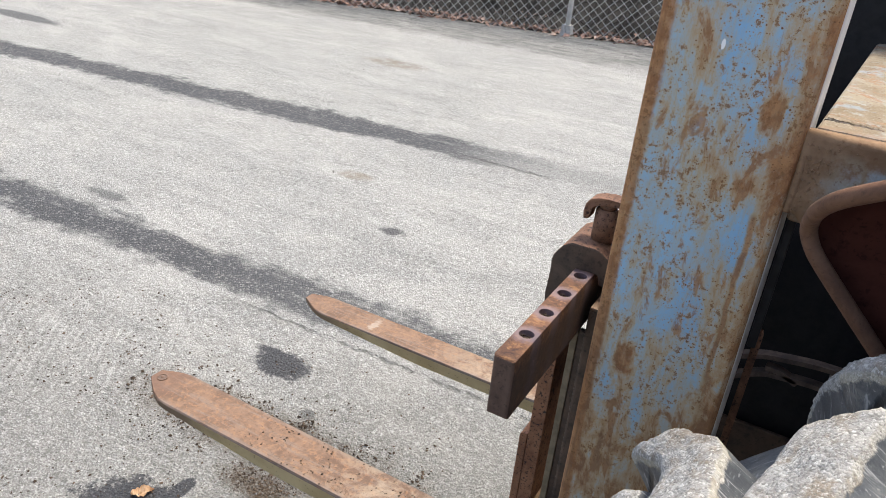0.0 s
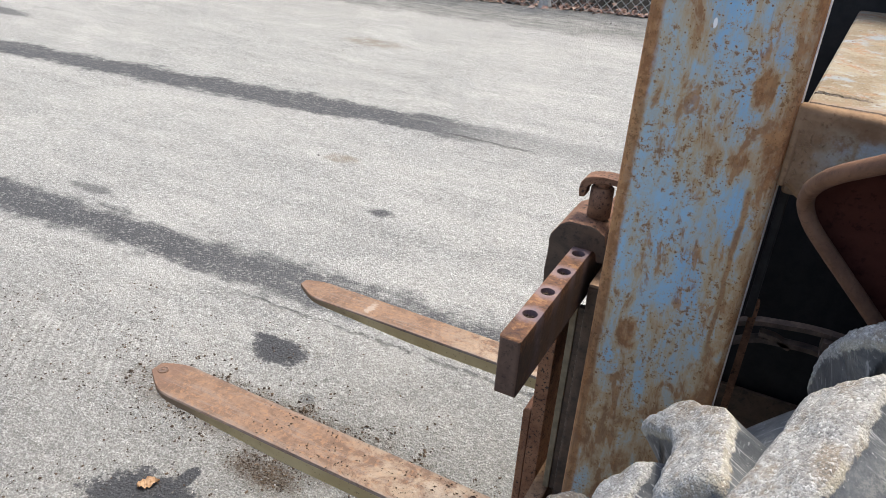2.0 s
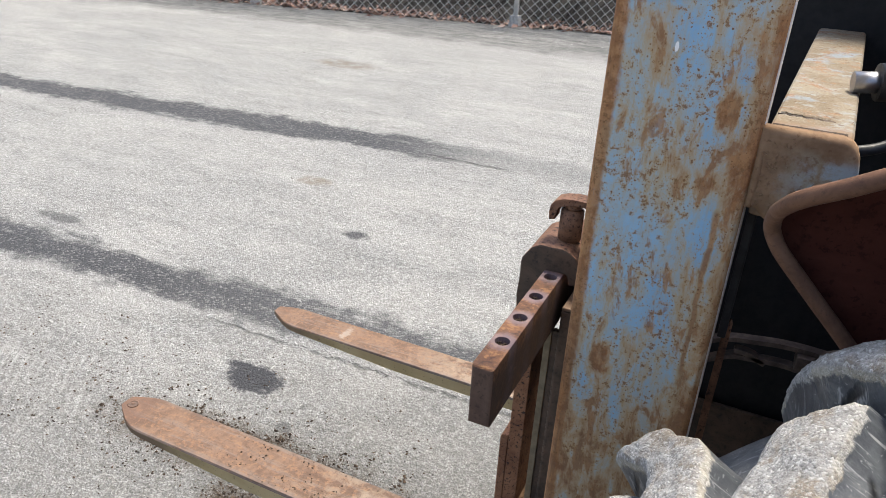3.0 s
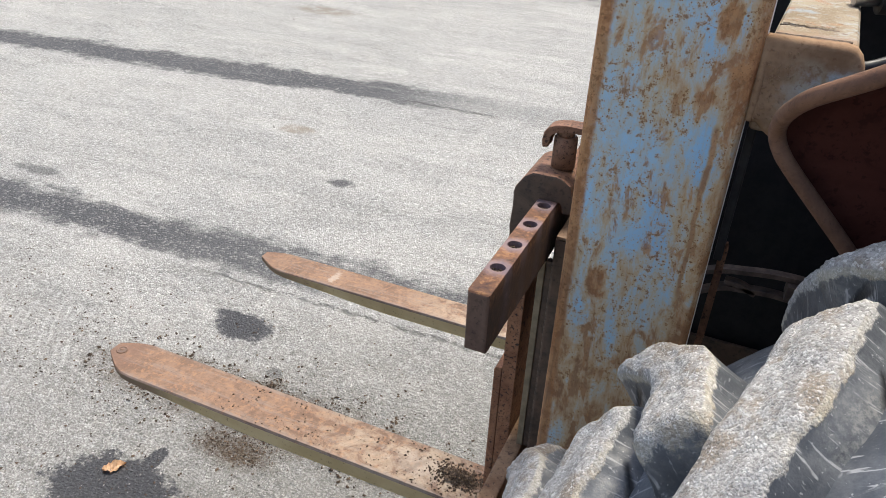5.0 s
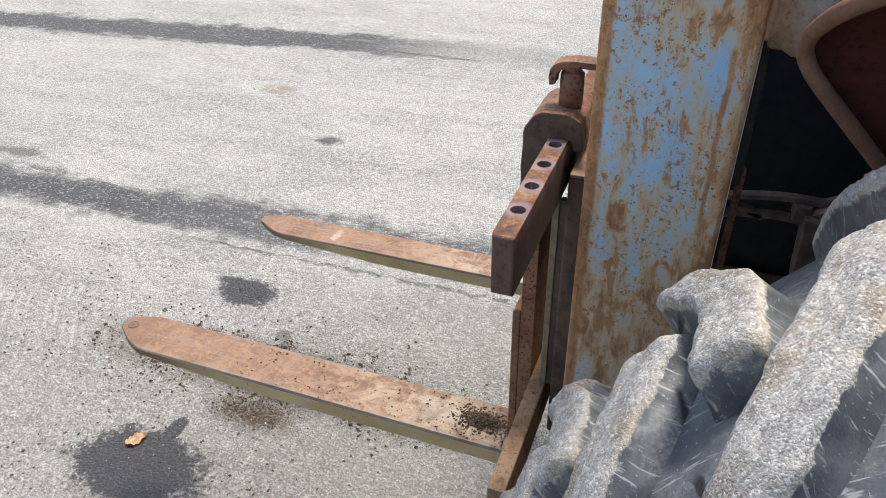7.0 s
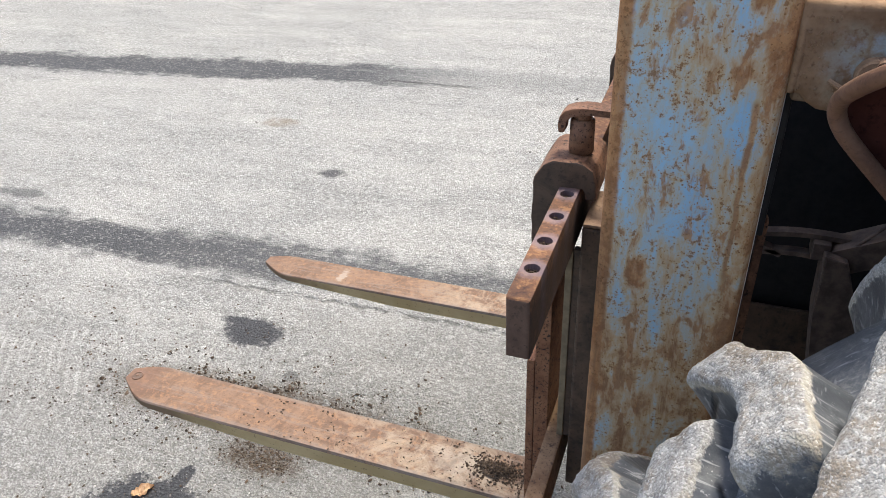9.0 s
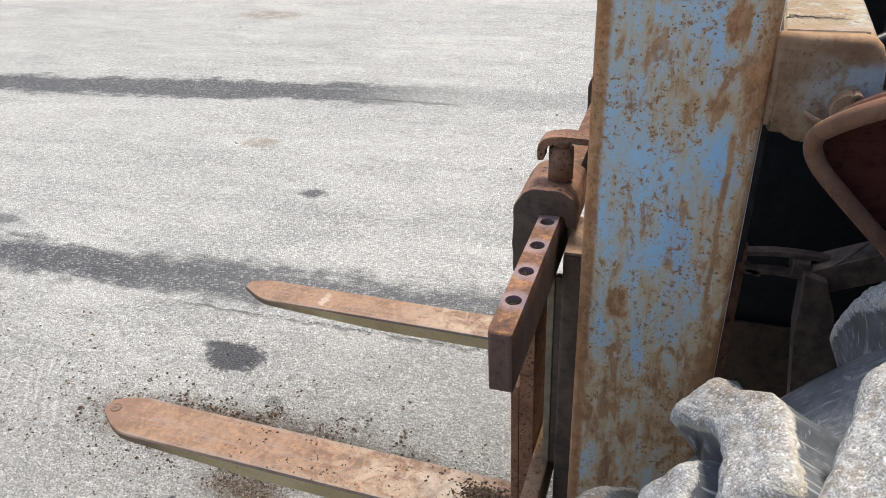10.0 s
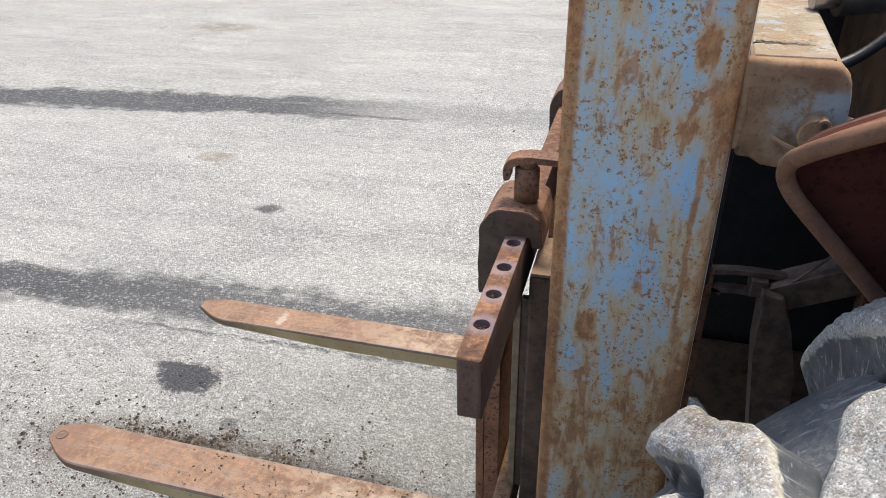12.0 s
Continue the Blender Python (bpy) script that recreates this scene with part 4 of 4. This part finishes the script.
bmesh.ops.create_cone(bm, cap_ends=True, segments=20, radius1=0.0125, radius2=0.0118, depth=0.014, matrix=Matrix.Translation((-0.057, 0.868, 1.303)))
part("pin_neck", bm, RUST, pin, "", True)


def strap(path, width, thick, y):
    """A bent flat strip: a path in x and z, lying across y."""
    pts = [Vector((x, 0, z)) for x, z in path]
    out = []
    for i, p in enumerate(pts):
        d = (pts[min(i + 1, len(pts) - 1)] - pts[max(0, i - 1)]).normalized()
        nrm = Vector((-d.z, 0, d.x))
        out.append((p + nrm * thick / 2, p - nrm * thick / 2))
    loop = [(a.x, a.z) for a, b in out] + [(b.x, b.z) for a, b in out[::-1]]
    return prism(loop, y - width / 2, y + width / 2, min(0.0028, thick * 0.35), 2)


path = [(-0.0845, 1.278), (-0.086, 1.289), (-0.0845, 1.300), (-0.079, 1.307), (-0.069, 1.311), (-0.055, 1.3125), (-0.03, 1.312), (0.0, 1.311), (0.04, 1.309)]
part("latch_handle", strap(path, 0.030, 0.0092, 0.868), RUST, pin, "bent flat strap handle")

# ---- forks


def fork_blade(name, y0, y1, tip, heel, top, label):
    """A tapered blade along x: blunt pointed tip, thinner towards it."""
    bm = bmesh.new()
    n = 26
    rows = []
    L = heel - tip
    for i in range(n + 1):
        u = i / n
        u = u * u * 0.35 + u * 0.65
        x = tip + L * u
        s = L * u
        w = (y1 - y0) / 2 * min(1.0, 0.30 + 0.70 * math.sin(min(1, s / 0.10) * math.pi / 2))
        c = (y0 + y1) / 2 + (0.012 if s < 0.1 else 0) * (1 - s / 0.1)
        th = 0.013 + 0.027 * min(1, s / 0.45)
        rows.append([bm.verts.new(p) for p in ((x, c - w, top - th * 0.16), (x, c - w * 0.95, top), (x, c + w * 0.95, top), (x, c + w, top - th * 0.16), (x, c + w, top - th), (x, c - w, top - th))])
    for a, b in zip(rows, rows[1:]):
        for k in range(6):
            f = bm.faces.new((a[k], a[(k + 1) % 6], b[(k + 1) % 6], b[k]))
            f.material_index = 0 if k in (0, 1, 2) else 1
    bm.faces.new(rows[0][::-1]).material_index = 1
    bm.faces.new(rows[-1]).material_index = 1
    return part(name, bm, [FORK_TOP, FORK_SIDE], LIFT, label)


near_fork = fork_blade("fork", 0.808, 0.930, -1.150, -0.082, 0.503, "rusty worn fork blade with soil crumbs on it")
fork_blade("fork", 1.389, 1.490, -1.107, -0.082, 0.493, "rusty worn fork blade with a pale scrape")
bm = bmesh.new()
bmesh.ops.create_cone(bm, cap_ends=True, segments=20, radius1=0.0118, radius2=0.0118, depth=0.003, matrix=Matrix.Translation((-1.124, 0.878, 0.5022)))
hole = part("tip_hole", bm, GREASE, near_fork, "dark hole near the tip")
ring = [(-1.124 + 0.0125 * math.cos(k * math.tau / 20), 0.878 + 0.0125 * math.sin(k * math.tau / 20), 0.5030) for k in range(21)]
part("hole_rim", tube(ring, 0.0022, 6), DARK_RUST, hole, "", True)
bm = bmesh.new()
bmesh.ops.create_icosphere(bm, subdivisions=2, radius=0.0075, matrix=Matrix.Translation((-1.1255, 0.880, 0.5018)) @ Matrix.Diagonal((1.0, 0.9, 0.45, 1)))
for v in bm.verts:
    v.co += Vector((1, 1, 0.6)) * 0.0012 * noise.noise(v.co * 260)
part("rust_plug", bm, DARK_RUST, hole, "lump of dark rust in the hole", True)

# soil on the near blade: crumbs, thickest at the heel
verts, faces = [], []


def crumb(c, r, rr):
    """One lump: an octahedron pulled out of shape and turned."""
    o = len(verts)
    turn, lean = rr.random() * math.tau, rr.uniform(0.55, 1.0)
    ca, sa = math.cos(turn), math.sin(turn)
    for d in ((1, 0, 0.2), (-1, 0.2, 0), (0, 1, -0.1), (0.3, -1, 0.1), (0.2, 0.1, 1), (0, 0, -1)):
        q = r * rr.uniform(0.5, 1.4)
        u, w = d[0] * q, d[1] * q * lean
        verts.append((c[0] + u * ca - w * sa, c[1] + u * sa + w * ca, c[2] + d[2] * q * 0.75))
    for a, b, e in ((0, 2, 4), (2, 1, 4), (1, 3, 4), (3, 0, 4), (2, 0, 5), (1, 2, 5), (3, 1, 5), (0, 3, 5)):
        faces.append((o + a, o + b, o + e))


rr = random.Random(11)
for k in range(1500):
    u = rr.random() ** 2.6
    x, y = -0.130 - u * 0.74, rr.uniform(0.814, 0.924)
    if noise.noise(Vector((x * 16, y * 22, 6))) < rr.uniform(-0.25, 0.55) - 0.55 * max(0.0, 0.35 - u):
        continue
    crumb((x, y, 0.5035 + rr.random() * 0.0012), 0.0010 + 0.0028 * rr.random() ** 2.4, rr)
for k in range(900):
    a, q = rr.random() * math.tau, abs(rr.gauss(0, 0.5))
    x, y = -0.190 + 0.06 * q * math.cos(a), 0.872 + 0.033 * q * math.sin(a)
    crumb((min(x, -0.124), min(max(y, 0.814), 0.926), 0.504 + max(0, 0.013 - 0.015 * q) * rr.random()), rr.uniform(0.0014, 0.0048), rr)
joined("soil_crumbs", verts, faces, SOIL, "stuff", "dark dry soil crumbs lying on the fork blade", "soil")


# ---- wheels
HUB = Vector((0.796, 0.302, 0.810))
R_BASE, LUGS = 0.770, 25


def crown(s):
    """Across the tread: distance from the middle, drop of the radius, tilt, for an arc length s."""
    flat, rad, most = 0.030, 0.215, radians(78)
    a = min(max(0.0, (s - flat) / rad), most)
    rest = max(0.0, s - flat - rad * most)
    d = min(s, flat) + rad * math.sin(a) + rest * math.cos(most)
    return d, rad * (1 - math.cos(a)) + rest * math.sin(most), a


def lug_mesh(side, seed):
    """One tread bar. Local frame: x round the tyre (falling angle), y across it, z outward from the base."""
    bm = bmesh.new()
    top = bm.verts.layers.float.new("worn_top")
    nl, nw = 84, 40
    off = Vector((seed * 3.1, seed * 1.7, 0))
    grid = []
    for i in range(nl + 1):
        u = i / nl
        s = (-0.048 + 0.293 * u) if side < 0 else (-0.054 + 0.294 * u)
        sweep = min(s, 0.17)
        far = side > 0
        if far:
            q = min(1.0, max(0.0, (s - 0.025) / 0.085))
            cx = -0.80 * radians(5.2 * q * q * (3 - 2 * q) + 62 * max(0.0, s - 0.12))
        else:
            cx = -0.80 * radians(25 * s + 250 * max(0.0, sweep) ** 2 + 60 * max(0.0, s - 0.17))
        half_top = (0.0305 if far else 0.031 + 0.010 * u) + 0.004 * noise.noise(Vector((u * 5, seed * 2.3, 1)))
        half_base = half_top + (0.013 if far else 0.016)
        h_end = min(1.0, u / 0.06)
        h_end = math.sin(max(0.0, h_end) * math.pi / 2) ** 0.45
        tall = 0.0
        if far:
            # the outer end stands taller over the shoulder and breaks off bluntly
            q = min(1.0, max(0.0, (s - 0.02) / 0.07))
            tall = 0.006 * q * q * (3 - 2 * q)
            h_end *= math.sin(min(1.0, (1 - u) / 0.07) * math.pi / 2) ** 0.5
        d, drop, tilt = crown(max(s, 0.0))
        d = d if s > 0 else s
        row = []
        for j in range(nw + 1):
            v = -1 + 2 * j / nw
            av = abs(v)
            ragged = 0.0035 * noise.noise(Vector((u * 16, math.copysign(2, v) + seed, 7))) + 0.002 * noise.noise(Vector((u * 45, math.copysign(2, v) + seed, 9)))
            ht = half_top + ragged
            if av < 0.71:
                x, h = v / 0.70 * ht, 1.0 - 0.13 * (av / 0.70) ** 5
            else:
                q = (av - 0.70) / 0.30
                x, h = math.copysign(ht + (half_base - ht) * q ** 1.3, v), 0.87 * max(0.0, 1 - q) ** 1.15 - 0.12 * q
            crust = max(0.0, 1 - max(0.0, av - 0.60) / 0.15)
            z = (0.038 + tall + (0.006 * min(1.0, max(0.0, (0.14 - s) / 0.05)) if far else 0.0)) * h * h_end - 0.006 * (1 - h_end)
            c = Vector((x, s, z))
            wob = noise.noise(c * 18 + off) * 0.0034 + noise.noise(c * 45 + off) * 0.0022
            wob += crust * (noise.noise(c * 95 + off) * 0.0015 + abs(noise.noise(c * 190 + off)) * 0.0020 + noise.noise(c * 420 + off) * 0.0010)
            if far:
                wob -= 0.002 * min(1.0, max(0.0, (s - 0.01) / 0.06))
            z += wob
            x += cx + (0.0 if far else 0.5 * wob)
            t = x / 0.80
            r = R_BASE - drop + z * math.cos(tilt)
            yy = d + z * math.sin(tilt)
            row.append(bm.verts.new((r * math.sin(t), side * yy, r * math.cos(t) - R_BASE)))
        grid.append(row)
    for i, row in enumerate(grid):
        for j, w in enumerate(row):
            av = abs(-1 + 2 * j / nw)
            w[top] = max(0.0, 1 - max(0.0, av - 0.66) / 0.16) * min(1.0, (i / nl + 0.03) / 0.10)
    for g, h in zip(grid, grid[1:]):
        for k in range(nw):
            bm.faces.new((g[k], g[k + 1], h[k + 1], h[k]))
    bmesh.ops.recalc_face_normals(bm, faces=bm.faces)
    mesh = bpy.data.meshes.new("lug")
    bm.to_mesh(mesh)
    bm.free()
    mesh.materials.append(LUG)
    for p in mesh.polygons:
        p.use_smooth = True
    return mesh


def revolve(profile, n, name, mat, parent, label=""):
    """A profile of (radius, y) turned round the y axis."""
    bm = bmesh.new()
    rings = [[bm.verts.new((r * math.cos(k * math.tau / n), y, r * math.sin(k * math.tau / n))) for r, y in profile] for k in range(n)]
    m = len(profile)
    for k in range(n):
        a, b = rings[k], rings[(k + 1) % n]
        for i in range(m - 1):
            bm.faces.new((a[i], a[i + 1], b[i + 1], b[i]))
    return part(name, bm, mat, parent, label, True)


def wheel(hub, lugged):
    half = [(R_BASE - crown(k * 0.016)[1], crown(k * 0.016)[0]) for k in range(16)] + [(0.62, 0.218), (0.54, 0.225), (0.44, 0.21), (0.34, 0.17)]
    tyre = revolve([(r, -y) for r, y in half[:0:-1]] + half, 180, "tyre", RUBBER, LIFT, "black lugged tyre grey with stone dust")
    tyre.location = hub
    revolve([(0.02, -0.05), (0.20, -0.055), (0.26, -0.09), (0.31, -0.14), (0.345, -0.172), (0.36, -0.172), (0.35, -0.13), (0.33, 0), (0.35, 0.13), (0.36, 0.172), (0.345, 0.172), (0.31, 0.14), (0.26, 0.03), (0.02, 0.03)], 72, "rim", STEEL, tyre, "pale grey steel rim")
    meshes = {(s, k): lug_mesh(s, 10 * k + s) for s in (-1, 1) for k in range(4 if lugged else 1)}
    step = 360 / LUGS
    for k in range(LUGS):
        for s in (-1, 1):
            ang = (132.7 if s < 0 else 139.7) + k * step
            ob = new("lug", meshes[(s, k % (4 if lugged else 1))])
            ob.parent = tyre
            # local z outward; local x runs towards falling angle
            ob.matrix_basis = pose(0, 0, 0, 0, 90 - ang, 0) @ Matrix.Translation((0, 0, R_BASE))
    return tyre


wheel(HUB, True)
wheel(Vector((0.796, 1.90, 0.810)), False)

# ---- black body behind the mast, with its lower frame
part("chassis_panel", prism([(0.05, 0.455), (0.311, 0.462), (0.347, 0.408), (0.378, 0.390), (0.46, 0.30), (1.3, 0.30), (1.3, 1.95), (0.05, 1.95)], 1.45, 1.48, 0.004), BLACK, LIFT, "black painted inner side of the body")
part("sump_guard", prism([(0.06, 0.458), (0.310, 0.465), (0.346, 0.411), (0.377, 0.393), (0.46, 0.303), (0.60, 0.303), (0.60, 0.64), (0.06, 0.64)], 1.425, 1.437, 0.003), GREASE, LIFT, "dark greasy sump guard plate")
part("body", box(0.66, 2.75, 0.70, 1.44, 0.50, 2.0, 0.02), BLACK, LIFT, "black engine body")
part("rusty_cowl", box(0.42, 0.655, 0.98, 1.42, 1.20, 2.0, 0.01), OILY, LIFT, "dark oily rust-brown cowl plate")
part("axle_housing", tube([(0.796, 0.45, 0.810), (0.796, 1.8, 0.810)], 0.11, 20), BLACK, LIFT, "black axle housing", True)

frame_y = 1.25
for path in ([(0.12, 0.885), (0.17, 0.915), (0.215, 0.933), (0.251, 0.939), (0.303, 0.946), (0.35, 0.947), (0.406, 0.944)], [(0.13, 0.840), (0.18, 0.872), (0.22, 0.893), (0.251, 0.898), (0.31, 0.903), (0.358, 0.900)], [(0.222, 0.909), (0.252, 0.907), (0.285, 0.893)]):
    part("frame_arch", strap([(p.x, p.z) for p in curve_points([(x, 0, z) for x, z in path], 20)], 0.022, 0.010, frame_y), BROWN_STEEL, LIFT, "dark curved flat steel bar")
part("frame_web", box(0.335, 0.366, frame_y - 0.027, frame_y + 0.027, 0.905, 0.941, 0.002), BROWN_STEEL, LIFT)
part("red_bracket", box(0.520, 0.545, frame_y - 0.06, frame_y - 0.02, 0.72, 0.955, 0.003), RUST, LIFT, "rusty red upright bracket")
part("frame_post", prism([(0.354, 0.930), (0.397, 0.920), (0.42, 0.854), (0.448, 0.744), (0.470, 0.50), (0.48, 0.15), (0.42, 0.15), (0.395, 0.55), (0.362, 0.787)], frame_y - 0.05, frame_y + 0.02, 0.005), BROWN_STEEL, LIFT, "dark rusty upright steel post")
part("frame_brace", tube([(0.385, frame_y, 0.907), (0.495, frame_y - 0.02, 0.975), (0.70, frame_y - 0.02, 1.10)], 0.040, 4), BROWN_STEEL, LIFT, "dark diagonal steel brace")
part("brake_rod", tube([(0.395, frame_y - 0.03, 0.938), (0.4635, frame_y - 0.03, 1.024), (0.56, frame_y - 0.03, 1.145)], 0.003, 8), BROWN_STEEL, LIFT, "thin dark steel rod")

# ---------------------------------------------------------------- fence and what lies behind it
FENCE0, FENCE1 = Vector((-14.0, 7.60, 0)), Vector((6.0, 12.0, 0))
fdir = (FENCE1 - FENCE0).normalized()
flen = (FENCE1 - FENCE0).length


def chain_link():
    fence = empty("chain_link_fence", "grey galvanised chain-link fence on steel posts, leaves at its foot", "fence")
    vs, fs = [], []
    cw, chh, r = 0.130, 0.128, 0.0046
    nrm = Vector((-fdir.y, fdir.x, 0))
    n = int(flen / cw * 2)
    z0, z1 = 0.015, 1.9
    steps = int((z1 - z0) / (chh / 2))
    for k in range(n):
        last = None
        for i in range(steps + 1):
            zig = cw / 2 * ((i + k) % 2)
            p = FENCE0 + fdir * (k * cw / 2 + (zig - cw / 4) * 1.0) + Vector((0, 0, z0 + i * chh / 2)) + nrm * (0.004 * (-1) ** i)
            p += nrm * 0.02 * noise.noise(Vector((k * 0.03, i * 0.05, 3)))
            o = len(vs)
            for a in range(3):
                t = a * math.tau / 3
                vs.append(tuple(p + nrm * r * math.cos(t) + fdir * 1.15 * r * math.sin(t)))
            if last is not None:
                for a in range(3):
                    b = (a + 1) % 3
                    fs.append((last + a, last + b, o + b, o + a))
            last = o
    joined("chain_mesh", vs, fs, GALV, "stuff", "woven grey wire mesh", parent=fence)
    at = FENCE0 + fdir * ((Vector((-3.44, 9.95, 0)) - FENCE0).dot(fdir)) + nrm * 0.05
    for k in (-2, -1, 0, 1):
        q = at + fdir * 4.0 * k
        post = part("fence_post", tube([q + Vector((0, 0, -0.05)), q + Vector((0, 0, 2.0))], 0.035, 16), GALV, fence, "grey steel pipe post", True)
        bm = bmesh.new()
        bmesh.ops.create_cone(bm, cap_ends=True, segments=9, radius1=0.10, radius2=0.07, depth=0.15, matrix=Matrix.Translation(q + Vector((0, 0, 0.075))))
        for vv in bm.verts:
            vv.co += Vector((noise.noise(vv.co * 9), noise.noise(vv.co * 9 + Vector((5, 0, 0))), 0)) * 0.03
        part("footing", bm, CONCRETE, post, "rough concrete footing")
    return fence


chain_link()


def behind_fence():
    """A dark bank of litter with bare scrub on it."""
    bm = bmesh.new()
    nrm = Vector((-fdir.y, fdir.x, 0))
    rows = []
    for i in range(70):
        row = []
        for j, (d, z) in enumerate(((0.02, -0.02), (0.12, 0.02), (0.4, 0.06), (0.9, 0.18), (1.6, 0.5), (2.4, 1.1), (3.2, 2.2), (4.0, 3.6))):
            p = FENCE0 + fdir * (flen * i / 69) + nrm * d
            row.append(bm.verts.new((p.x, p.y, z + (0.3 * d) * 0.5 * noise.noise(Vector((i * 0.4, d * 1.5, 0))))))
        rows.append(row)
    for a, b in zip(rows, rows[1:]):
        for k in range(len(a) - 1):
            bm.faces.new((a[k], b[k], b[k + 1], a[k + 1]))
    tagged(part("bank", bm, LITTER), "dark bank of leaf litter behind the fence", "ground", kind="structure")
    rg = random.Random(21)
    bm = bmesh.new()
    for k in range(900):
        s = rg.uniform(5.0, 15.5)
        d = rg.uniform(0.08, 2.0)
        p = FENCE0 + fdir * s + nrm * d
        p.z = 0.02 + 0.12 * d
        lean = Vector((rg.gauss(0, 0.6), rg.gauss(0, 0.35), rg.uniform(0.35, 1.0)))
        L = rg.uniform(0.4, 1.7)
        q = p + lean * L * 0.5 + Vector((rg.gauss(0, 0.06), rg.gauss(0, 0.06), 0))
        add_tube(bm, [p, q, p + lean * L + Vector((rg.gauss(0, 0.12), rg.gauss(0, 0.08), -0.05))], rg.uniform(0.003, 0.010), 4, 0.002)
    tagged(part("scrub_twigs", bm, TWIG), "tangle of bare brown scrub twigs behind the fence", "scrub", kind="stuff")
    vs, fs = [], []
    for k in range(2600):
        s = rg.uniform(5.0, 15.5)
        d = rg.gauss(0.07, 0.13) if k < 1500 else rg.uniform(0.05, 1.6)
        if d < -0.23:
            continue
        keep = noise.noise(Vector((s * 1.3, 0, 0)))
        if d < 0 and keep < rg.uniform(-0.25, 0.45):
            continue
        p = FENCE0 + fdir * s + nrm * d
        p.z = rg.uniform(0.008, 0.03) + max(0, d) * 0.11
        a = rg.random() * math.tau
        u = Vector((math.cos(a), math.sin(a), rg.gauss(0, 0.35))) * rg.uniform(0.026, 0.062)
        w = Vector((-math.sin(a), math.cos(a), rg.gauss(0, 0.35))) * rg.uniform(0.014, 0.034)
        o = len(vs)
        up = Vector((0, 0, 0.012))
        for q in (p - u, p + w * 0.9 - u * 0.2 + up, p + u, p - w * 0.9 - u * 0.2 + up, p + u * 0.1):
            vs.append(tuple(Vector((q.x, q.y, max(q.z, 0.004)))))
        fs += [(o, o + 4, o + 1), (o + 1, o + 4, o + 2), (o + 2, o + 4, o + 3), (o + 3, o + 4, o)]
    joined("fallen_leaves", vs, fs, LEAF, "stuff", "dry brown fallen leaves along the fence foot", "leaves")


behind_fence()

# ---------------------------------------------------------------- small things on the ground
verts, faces = [], []
rr = random.Random(3)
for k in range(5200):
    x, y = rr.uniform(-3.6, -0.1), rr.uniform(0.35, 3.1)
    if rr.random() < 0.5:
        x, y = rr.gauss(-1.39, 0.58), rr.gauss(1.15, 0.38)
    if noise.noise(Vector((x * 2.2, y * 2.2, 4))) < rr.uniform(-0.6, 0.25):
        continue
    r = 0.0012 + 0.0040 * rr.random() ** 4
    crumb((x, y, r * 0.45), r, rr)
for k in range(900):
    x = rr.uniform(-9.0, 0.8)
    y = 10.3 + 0.20 * x - abs(rr.gauss(0, 0.5))
    if noise.noise(Vector((x * 1.1, y * 1.5, 8))) > rr.uniform(-0.3, 0.5):
        r = 0.004 + 0.012 * rr.random() ** 3
        crumb((x, y + 0.25, r * 0.4), r, rr)
for k in range(260):
    x, y = rr.uniform(-8.0, -0.5), rr.uniform(2.9, 8.5)
    r = 0.004 + 0.010 * rr.random() ** 4
    crumb((x, y, r * 0.4), r, rr)
joined("grit", verts, faces, PEBBLE, "stuff", "loose grey grit scattered on the asphalt", "grit")
verts, faces = [], []
for k in range(15000):
    x, y = rr.gauss(-1.065, 0.38), rr.gauss(1.285, 0.09)
    if noise.noise(Vector((x * 7, y * 7, 2))) + 0.5 * noise.noise(Vector((x * 22, y * 22, 5))) < rr.uniform(-0.3, 0.42):
        continue
    r = 0.0010 + 0.0075 * rr.random() ** 6
    crumb((x, y, r * 0.4), r, rr)
for k in range(7500):
    x, y = rr.uniform(-2.7, -0.4), rr.uniform(0.6, 1.8)
    if noise.noise(Vector((x * 5, y * 5, 12))) < rr.uniform(-0.2, 0.45):
        continue
    r = 0.0010 + 0.0056 * rr.random() ** 4.5
    crumb((x, y, r * 0.4), r, rr)
for k in range(1200):
    x, y = rr.gauss(-1.02, 0.07), rr.gauss(1.10, 0.03)
    r = 0.0009 + 0.0040 * rr.random() ** 5
    crumb((x, y, r * 0.4), r, rr)
joined("soil_clods", verts, faces, SOIL, "stuff", "dark soil clods spilt on the asphalt", "soil")


def dry_leaf(c, size, turn):
    bm = bmesh.new()
    n = 10
    rows = []
    for i in range(n + 1):
        u = i / n
        w = size * 0.30 * math.sin(math.pi * u ** 0.8) ** 0.8 * (1 + 0.25 * math.sin(i * 2.6)) + 0.0005
        x = size * (u - 0.5)
        rows.append([bm.verts.new((x, -w, 0.010 + 0.004 * math.sin(i))), bm.verts.new((x, 0, 0.003 + 0.003 * math.sin(i * 1.3))), bm.verts.new((x, w, 0.011 + 0.004 * math.cos(i)))])
    for a, b in zip(rows, rows[1:]):
        for k in range(2):
            bm.faces.new((a[k], a[k + 1], b[k + 1], b[k]))
    bmesh.ops.solidify(bm, geom=list(bm.faces), thickness=0.0008)
    bmesh.ops.transform(bm, matrix=pose(*c, 0, 0, turn), verts=bm.verts)
    tagged(part("dry_leaf", bm, PALE_LEAF), "curled tan dry leaf lying on an oil stain", "leaf")


dry_leaf((-1.279, 0.885, 0.0), 0.066, 55)
tagged(part("stick", tube(curve_points([(-1.344, 1.983, 0.004), (-1.308, 2.005, 0.006), (-1.268, 2.032, 0.004)], 8), 0.0032, 6), STICK), "short pale dry stick lying on asphalt", "stick")
